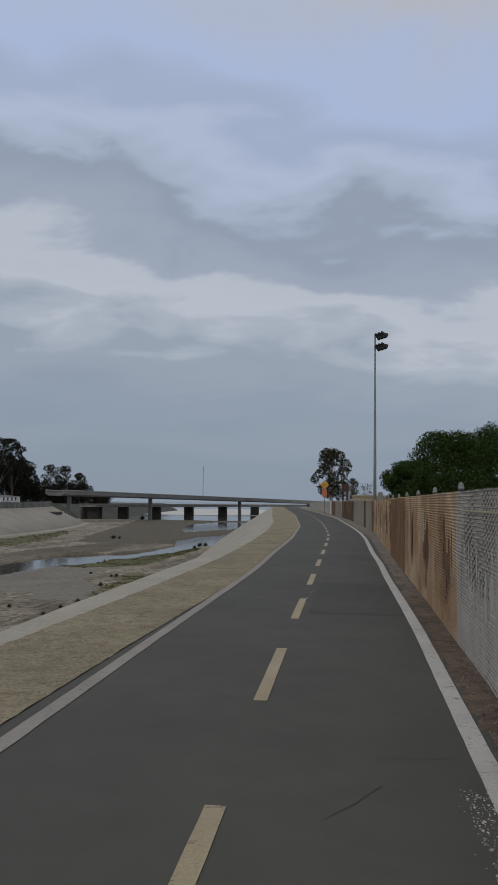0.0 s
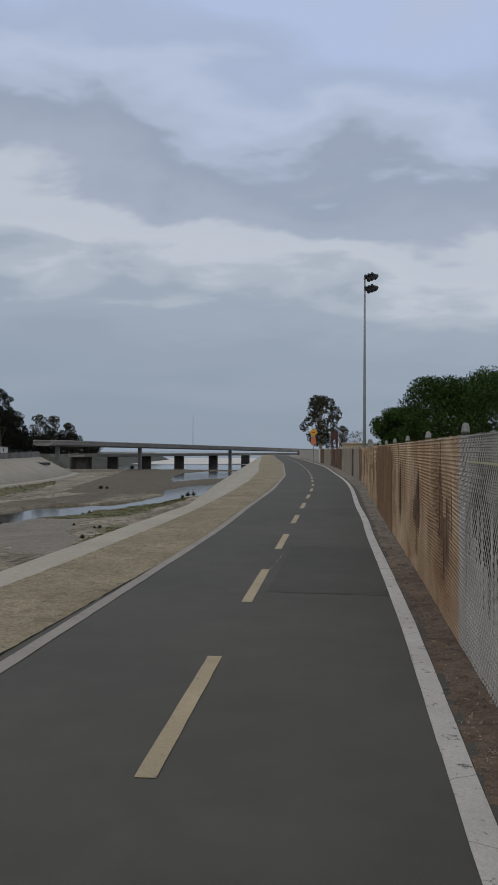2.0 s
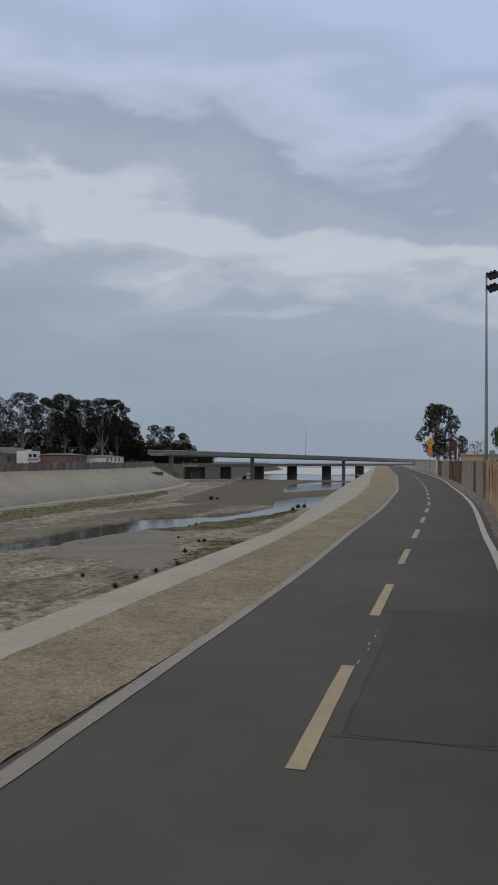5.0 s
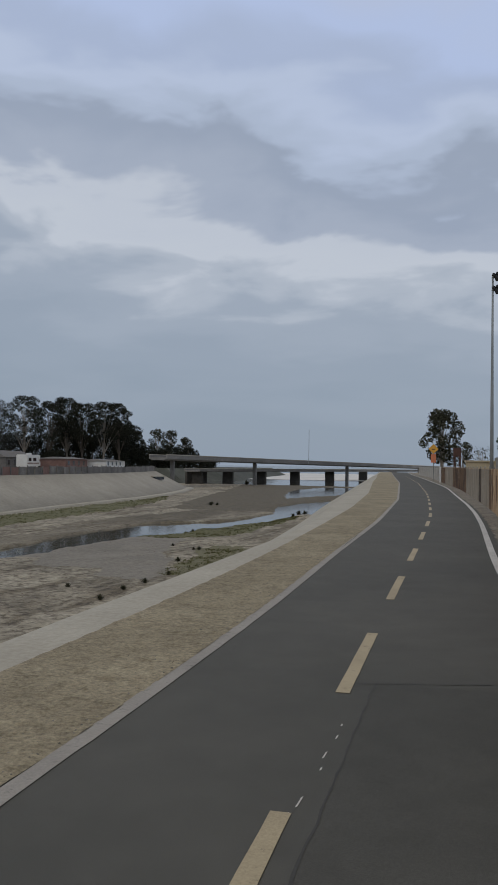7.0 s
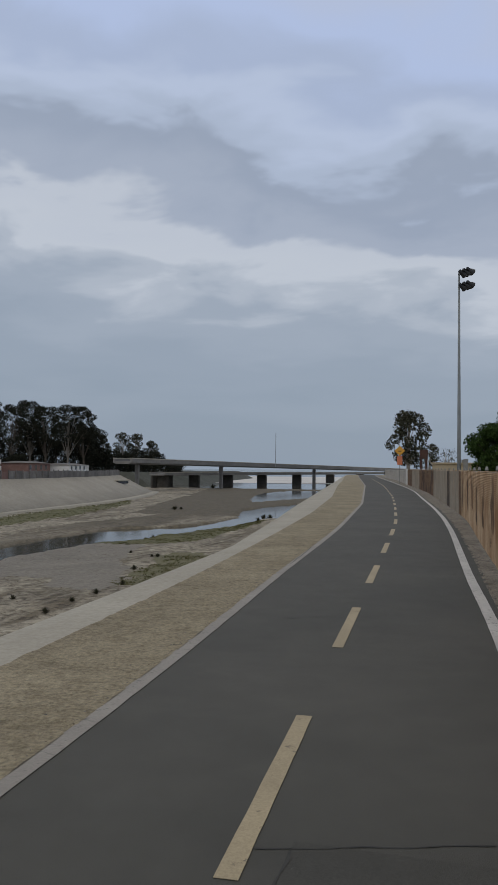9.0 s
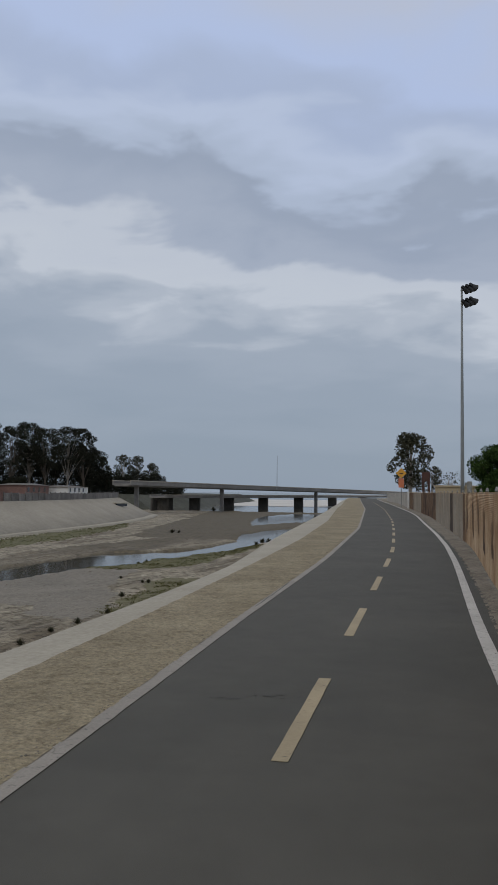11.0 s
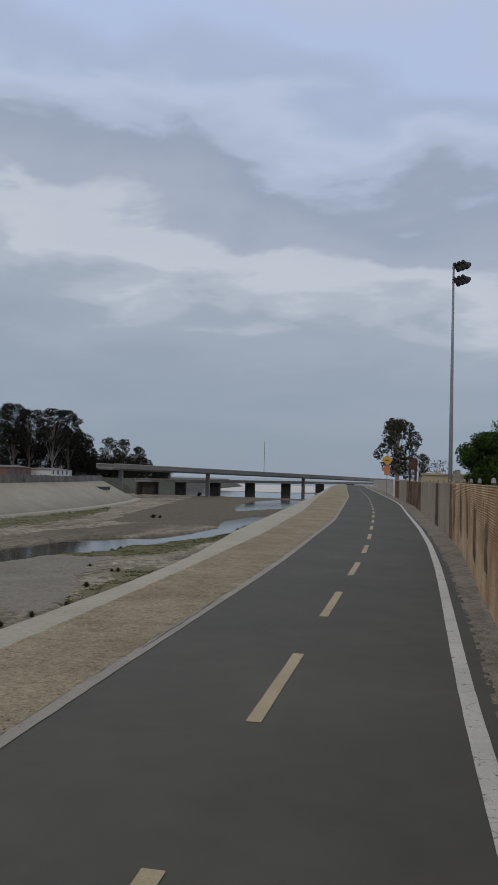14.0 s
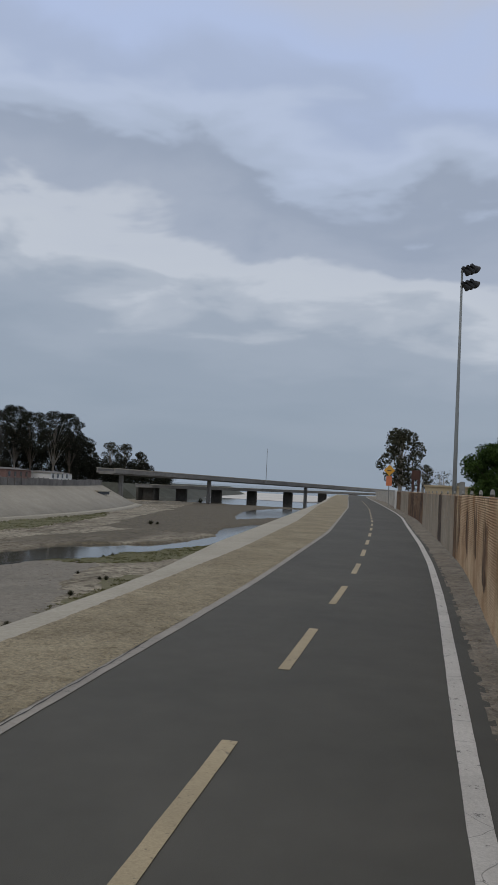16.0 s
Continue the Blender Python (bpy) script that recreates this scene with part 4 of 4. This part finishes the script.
for i, (x, y, h, s) in enumerate(((-150, 216, 10, 5.5), (-143, 219, 10, 5.5), (-136, 222, 9.5, 5.5), (-129, 227, 9.0, 5.5), (-122, 231, 9.5, 5.5), (-115, 235, 8.0, 5), (-110, 240, 7, 4.5), (-125, 215, 5.0, 3.0), (-106, 246, 6, 4))):
    set_out(tree((x, y, 0), h, s, 0.3, "dark dense lower tree filling the grove", M_LEAF_DARK, M_BARK_DARK, 90 + i, 0.24, 8000, 0.04, 24, 0.36, 0.9, 0, "tree", "dark grove"))
for i, (x, y, h, s, k) in enumerate(((-118.0, 243, 13.2, 3.6, 0), (-115, 240, 10.5, 3.4, 0), (-115.5, 248, 11.8, 2.6, 1), (-113, 258, 13.0, 3.6, 1), (-110, 262, 12.8, 3.6, 1), (-107, 266, 10.5, 3.2, 1), (-108, 256, 7.5, 4.2, 0), (-103.5, 262, 7.0, 3.8, 0))):
    set_out(tree((x, y, 0), h, s, 0.25, "smaller half-open dark tree near the overpass", M_LEAF_EUC if k else M_LEAF_DARK, M_BARK, 110 + i, 0.2, 4800, 0.15, 20, 0.3, 0.85, 0.0, "tree", "trees near the overpass", stems=2))


# ---- small things: drain, weeds, stones, marks ----
drain = thing("drain_outlet", pose(-64.9, 152, -1.05, 0, 0, -10), "dark drain outlet with a broken concrete lip in the bank", "drain outlet")
# no hole is cut: a solid near-black block paints the outlet's inner shade
part("opening_shade", box(-0.6, 0.9, -1.6, 1.6, -0.35, 0.12, 0.05), M_GLASS_HOLLOW, drain)
part("lip", box(-0.8, 1.1, -2.0, 2.0, 0.13, 0.34, 0.05), M_CONCRETE, drain)


set_out(drain)


def scatter_clumps(name, places, blade, count, mat, seed, label, category, spread=0.16):
    """Tufts of thin upright blades at the given places, as one object."""
    rnd = random.Random(seed)
    verts, faces = [], []
    for x, y, z, s in places:
        for _ in range(count):
            a, r = rnd.uniform(0, math.tau), rnd.uniform(0, spread) * s
            h = blade * s * rnd.uniform(0.5, 1.2)
            bx, by = x + r * math.cos(a), y + r * math.sin(a)
            w = 0.03 * s + 0.008
            tx, ty = bx + h * 0.55 * math.cos(a), by + h * 0.55 * math.sin(a)
            c, sn = math.cos(a + 1.57), math.sin(a + 1.57)
            b = len(verts)
            verts += [(bx - w * c, by - w * sn, z - 0.03), (bx + w * c, by + w * sn, z - 0.03), ((bx + tx) / 2 + w * 0.7 * c, (by + ty) / 2 + w * 0.7 * sn, z + h * 0.62), (tx, ty, z + h)]
            faces += [(b, b + 1, b + 2), (b, b + 2, b + 3)]
    ob = set_out(new(name, mesh_from(name, verts, faces, mat)))
    return tagged(ob, label, category, kind="stuff")


rnd = random.Random(8)
low = []
for _ in range(1700):
    y = rnd.uniform(40, 130)
    x = rnd.uniform(toe_far(y) + 0.6, along(GREEN_LOW, y) + 0.3)
    low.append((x, y, bed_height(x, y), rnd.uniform(0.4, 0.9)))
for _ in range(1100):
    y = rnd.uniform(64, 92)
    x = rnd.uniform(along(NEAR_EDGE, y), float(np.interp(y, [64, 66, 69, 81, 91], [-23.2, -21.3, -19.9, -20.2, -21])))
    z = bed_height(x, y)
    if z > WATER_Z + 0.02:
        low.append((x, y, z, rnd.uniform(0.3, 0.8)))
for _ in range(420):
    y = rnd.uniform(46, 59)
    x = rnd.uniform(float(np.interp(y, [47, 50.7, 56, 59], [-16.4, -17.0, -17.6, -18.6])), toe_near(y))
    low.append((x, y, bed_height(x, y), rnd.uniform(0.3, 0.9)))
scatter_clumps("grass_tufts", low, 0.075, 9, M_WEED, 3, "short dull green growth on the creek bed", "grass", 0.3)
weeds = [(-18.46, 57.4, 0.8), (-18.8, 57.3, 0.6), (-17.25, 51.3, 0.9), (-15.6, 46.3, 0.7), (-15.4, 43.3, 0.8), (-15.5, 41.45, 0.7), (-15.2, 38.9, 0.8), (-18.2, 41.6, 0.7), (-20.85, 58.9, 0.6),
         (-37.3, 108.9, 2.0), (-36.6, 109.3, 1.3), (-22.0, 94.8, 2.0), (-22.4, 94.0, 1.5), (-21.5, 95.4, 1.6), (-24.1, 68.8, 0.6), (-24.0, 70.0, 0.6), (-66.4, 211.2, 4.0)]
for x, y, s in weeds:
    w = thing("weed_clump", (x, y, bed_height(x, y)), "small dark scrubby weed clump on the creek bed", "weed", "weeds in the creek")
    verts, faces = [], []
    for _ in range(90):
        a, e = rnd.uniform(0, math.tau), rnd.uniform(0.3, 1.4)
        L = s * rnd.uniform(0.16, 0.34)
        d = Vector((math.cos(a) * math.cos(e), math.sin(a) * math.cos(e), math.sin(e)))
        q = Vector((-math.sin(a), math.cos(a), 0)) * 0.016 * s
        b = len(verts)
        verts += [-q * 0.4 + Vector((0, 0, -0.03)), q * 0.4 + Vector((0, 0, -0.03)), d * L * 0.7 + q, d * L, d * L * 0.7 - q]
        faces.append((b, b + 1, b + 2, b + 3, b + 4))
    part("foliage", mesh_from("foliage", verts, faces, M_LEAF_EUC), M_LEAF_EUC, w)
    set_out(w)


def pebbles(name, places, mat, seed, label, category):
    """Uneven little stones resting on the surface, as one object."""
    rnd = random.Random(seed)
    verts, faces = [], []
    for x, y, z, r in places:
        b = len(verts)
        ring = [(math.cos(k * math.tau / 5), math.sin(k * math.tau / 5)) for k in range(5)]
        for zz, f in ((-0.35, 0.8), (0.25, 1.0)):
            for c, s in ring:
                q = r * f * rnd.uniform(0.7, 1.25)
                verts.append((x + q * c, y + q * s, z + r * zz))
        verts.append((x, y, z + r * 0.75))
        for k in range(5):
            n = (k + 1) % 5
            faces += [(b + k, b + n, b + 5 + n, b + 5 + k), (b + 5 + k, b + 5 + n, b + 10)]
    return tagged(new(name, mesh_from(name, verts, faces, mat)), label, category, kind="stuff")


dirt_z = soft_bump(0.012, 4.5, 5)
soil_z = soft_bump(0.022, 4.0, 5)
edge_peb, clods, litter, bedstones = [], [], [], []
for _ in range(1500):
    y = rnd.uniform(2, 45)
    u = rnd.random() ** 2.2
    x = LEFT(y) - margin_left(y) - 0.02 - u * (LEFT(y) - SHOULDER(y) - 0.3)
    edge_peb.append((x, y, 0.010 + dirt_z(x, y), rnd.uniform(0.003, 0.009) * (1.7 if rnd.random() < 0.06 else 1)))
for _ in range(3000):
    y = rnd.uniform(2, 45)
    x = LEFT(y) - margin_left(y) - abs(rnd.gauss(0, 0.07 + 0.07 * (noise.noise(Vector((0, y * 0.6, 0))) + 0.5))) - 0.005
    clods.append((x, y, 0.004 + max(0.0, dirt_z(x, y)), rnd.uniform(0.003, 0.008)))
for _ in range(600):
    y = rnd.uniform(4, 45)
    x = SHOULDER(y) + abs(rnd.gauss(0.03, 0.05))
    clods.append((x, y, 0.004 + dirt_z(x, y), rnd.uniform(0.004, 0.010)))
for _ in range(6500):
    y = 2 + 44 * rnd.random() ** 1.5
    x = RIGHT(y) + margin_right(y) + 0.01 + rnd.random() * (FENCE(y) - RIGHT(y))
    litter.append((x, y, 0.012 + soil_z(x, y), rnd.uniform(0.003, 0.009) * (2.0 if rnd.random() < 0.05 else 1)))
for _ in range(700):
    y = rnd.uniform(26, 80)
    x = rnd.uniform(-27, toe_near(y) + 1)
    z = bed_height(x, y)
    if z > WATER_Z:
        bedstones.append((x, y, z, rnd.uniform(0.015, 0.04)))
M_CLOD = two_scale("dark_crumbled_soil", (0.11, 0.085, 0.06), (0.19, 0.15, 0.11), 3, 40, 0.95, 0, 0.3, 0.01, 0.3, 0.3)
M_LITTER = two_scale("dry_leaf_litter", (0.10, 0.065, 0.045), (0.40, 0.32, 0.24), 6, 40, 0.95, 0, 0.3, 0.01, 0.3, 0.45)
pebbles("pebbles", edge_peb, M_STONE, 1, "small grey pebbles on the dirt shoulder", "pebbles")
pebbles("soil_crumbs", clods, M_CLOD, 2, "dark crumbled soil along the edge line", "soil")
flake_v, flake_f = [], []
for x, y, z, r in litter:
    u = Vector((rnd.gauss(0, 1), rnd.gauss(0, 1), rnd.gauss(0, 0.35))).normalized() * r * rnd.uniform(1.0, 2.6)
    w = u.cross(Vector((rnd.gauss(0, 0.4), rnd.gauss(0, 0.4), 1))).normalized() * r * rnd.uniform(0.5, 1.0)
    c, b = Vector((x, y, z)), len(flake_v)
    flake_v += [c - u, c + w, c + u * 0.9 + Vector((0, 0, r * 0.4)), c - w * 0.8]
    flake_f.append((b, b + 1, b + 2, b + 3))
tagged(new("leaf_litter", mesh_from("leaf_litter", flake_v, flake_f, M_LITTER)), "brown dry leaf litter and chips under the fence", "litter", kind="stuff")
creek_stones = pebbles("creek_stones", bedstones, M_CLOD, 4, "scattered dark stones and mud clods on the creek bed", "stones")
set_out(creek_stones)


toe_stones = []
for _ in range(420):
    y = rnd.uniform(40, 125)
    x1 = toe_far(y) + 0.7 + abs(rnd.gauss(0, 0.5))
    toe_stones.append((x1, y, bed_height(x1, y) + 0.03, rnd.uniform(0.05, 0.16)))
rubble = pebbles("rubble", toe_stones, M_CONCRETE, 6, "pale concrete rubble scattered along the bank footing", "rubble")
set_out(rubble)


def seam(name, pts, width, seed, label, z=0.0045):
    """A thin uneven tar-dark crack across the asphalt."""
    rnd = random.Random(seed)
    verts, faces = [], []
    n = 40
    for i in range(n + 1):
        f = i / n * (len(pts) - 1)
        k = min(int(f), len(pts) - 2)
        p = Vector(pts[k]).lerp(Vector(pts[k + 1]), f - k)
        off = 0.02 * noise.noise(Vector((p.x * 4, p.y * 4, seed)))
        d = (Vector(pts[k + 1]) - Vector(pts[k])).normalized()
        w = width * rnd.uniform(0.3, 1.0)
        for s in (-1, 1):
            verts.append((p.x - d.y * (off + s * w), p.y + d.x * (off + s * w), z))
    for i in range(n):
        a = 2 * i
        faces.append((a, a + 2, a + 3, a + 1))
    return tagged(new(name, mesh_from(name, verts, faces, M_TAR)), label, "crack", "cracks in the asphalt")


for k, (pts, w) in enumerate((
        (((-0.83, 12.38), (0.1, 12.5), (0.55, 12.7)), 0.006), (((-1.2, 16.66), (-0.9, 16.75), (-0.1, 17.03)), 0.008),
        (((0.36, 5.95), (0.6, 5.98), (0.85, 6.04)), 0.004), 
        (((0.15, 4.9), (0.3, 5.2), (0.42, 5.45)), 0.004))):
    seam("asphalt_crack", pts, w, k + 1, "thin dark crack across the asphalt path")
seam("asphalt_crack", ((-1.0, 16.72), (-0.91, 15.1), (-0.86, 14.24), (-0.76, 12.45)), 0.010, 8, "dark lengthwise seam beside a newer asphalt patch")
seam("asphalt_crack", ((-3.50, 27.5), (-3.61, 28.95), (-3.66, 29.6), (-3.78, 30.75)), 0.011, 9, "dark lengthwise crack splitting the edge line", 0.0095)

chips_v, chips_f = [], []
for _ in range(700):
    y = rnd.uniform(3.2, 5.5)
    x = RIGHT(y) - 0.20 + rnd.gauss(0, 0.05)
    r = rnd.uniform(0.002, 0.006) * (2.2 if rnd.random() < 0.1 else 1)
    b, m = len(chips_v), rnd.randint(5, 7)
    chips_v += [(x + r * rnd.uniform(0.4, 1.2) * math.cos(k * math.tau / m), y + 1.6 * r * rnd.uniform(0.4, 1.2) * math.sin(k * math.tau / m), 0.0035) for k in range(m)]
    chips_f.append(tuple(range(b, b + m)))
for x, y, h in ((-1.02, 15.35, 0.09), (-1.02, 15.0, 0.13), (-0.99, 14.77, 0.06), (-0.99, 14.28, 0.16), (-1.04, 15.6, 0.05), (-1.01, 14.1, 0.08)):
    b = len(chips_v)
    chips_v += [(x - 0.004, y - h / 2, 0.0035), (x + 0.005, y - h * 0.4, 0.0035), (x + 0.003, y + h / 2, 0.0035), (x - 0.006, y + h * 0.3, 0.0035)]
    chips_f.append((b, b + 1, b + 2, b + 3))
tagged(new("paint_flecks", mesh_from("paint_flecks", chips_v, chips_f, M_WHITE)), "worn white paint flecks on the asphalt", "road marking", kind="stuff")

spot_v, spot_f = [], []
for _ in range(34):
    x0, y0 = rnd.choice(((-2.05, 22.52), (-1.9, 22.58), (-2.3, 22.36), (-2.35, 22.28), (-1.95, 22.5)))
    x0, y0, r = x0 + rnd.gauss(0, 0.06), y0 + rnd.gauss(0, 0.03), rnd.uniform(0.004, 0.018)
    b, m = len(spot_v), 8
    spot_v += [(x0 + 1.4 * r * rnd.uniform(0.6, 1.1) * math.cos(k * math.tau / m), y0 + r * rnd.uniform(0.6, 1.1) * math.sin(k * math.tau / m), 0.003 + 0.00002 * _) for k in range(m)]
    spot_f.append(tuple(range(b, b + m)))
tagged(new("tar_spots", mesh_from("tar_spots", spot_v, spot_f, M_TAR)), "dark tar spots splashed on the asphalt", "stain", kind="stuff")

# shrubs behind the open part of the fence
for k in range(11):
    y = 2.5 + k * 1.6
    t = thing("shrub", (FENCE(y) + 1.05, y, 0.0), "dark green leafy shrub growing behind the fence", "shrub", "shrubs behind the fence")
    r2 = random.Random(200 + k)
    bm = bmesh.new()
    blobs = []
    for j in range(8):
        a = j * 2.4
        c = (0.4 * math.cos(a), 0.75 * math.sin(a), 0.35 + 0.16 * j)
        blobs.append((*c, r2.uniform(0.3, 0.42)))
        bm_tube(bm, [(0, 0, -0.05), (c[0] * 0.5, c[1] * 0.5, c[2] * 0.6), c], [0.025, 0.018, 0.008], 5, False)
    part("stem", bm, M_BARK_DARK, t)
    part("crown", crown_mesh("crown", blobs, 4600, 0.055, M_LEAF_EUC, 300 + k), M_LEAF_EUC, t)


# ---- fence slats ----
def slat_mesh(h, mat):
    w, th = 0.029, 0.005
    prof = [(-w, 0), (-w * 0.4, th), (w * 0.4, th), (w, 0)]
    v = [(a, b, z) for z in (0.0, h) for a, b in prof]
    f = [(k, k + 1, k + 5, k + 4) for k in range(3)] + [(3, 0, 4, 7), (0, 3, 2, 1), (4, 5, 6, 7)]
    return mesh_from("slat", v, f, mat)


def slat_mat(y):
    if y < 10.15:
        return M_SLAT_GREY
    for top, m in ((19.0, M_SLAT), (25.2, M_SLAT_RUST), (45.5, M_SLAT), (51.2, M_SLAT_BEIGE), (53.0, M_SLAT_DARK), (66, M_SLAT_BEIGE), (84, M_SLAT), (96, M_SLAT_BEIGE), (108, M_SLAT)):
        if y < top:
            return m
    return M_SLAT_GREY


HEIGHTS = {}
rs = random.Random(77)
far_slats, singles = {}, 0
for x, y in along_fence(3.0, 176, 0.072):
    mat = slat_mat(y)
    h = 1.62
    if y < 10.15:
        h = rs.choice((0.45, 0.6, 0.75, 0.9, 0.9, 1.1))
    elif y < 15.5:
        h = rs.choice((0.75, 0.9, 0.9, 1.1, 1.35, 1.62))
    elif y < 40:
        h = rs.choice((1.5, 1.62, 1.62, 1.62, 1.62))
    d = fence_dir(y)
    ang = math.degrees(math.atan2(d.y, d.x))
    off = -0.030 if (19.0 <= y < 25.2 or y > 44.5) else 0.014
    m = inv @ pose(x + d.y * off, y - d.x * off, 0.04 + rs.uniform(0, 0.03), rs.uniform(-0.4, 0.4), rs.uniform(-0.6, 0.6), ang)
    if 5.0 < y and singles < 300:
        singles += 1
        key = (h, mat.name)
        if key not in HEIGHTS:
            HEIGHTS[key] = slat_mesh(h, mat)
        o = new("slat", HEIGHTS[key])
        o.parent, o.matrix_basis = fence, m
    else:
        vs, fs = far_slats.setdefault(mat.name, ([], []))
        key = (h, mat.name)
        if key not in HEIGHTS:
            HEIGHTS[key] = slat_mesh(h, mat)
        me = HEIGHTS[key]
        b = len(vs)
        vs += [m @ v.co for v in me.vertices]
        fs += [tuple(b + i for i in p.vertices) for p in me.polygons]
for name, (vs, fs) in far_slats.items():
    o = part("slats", mesh_from("slats", vs, fs, bpy.data.materials[name]), None, fence)
    tagged(o, "row of upright weathered privacy slats", kind="stuff")
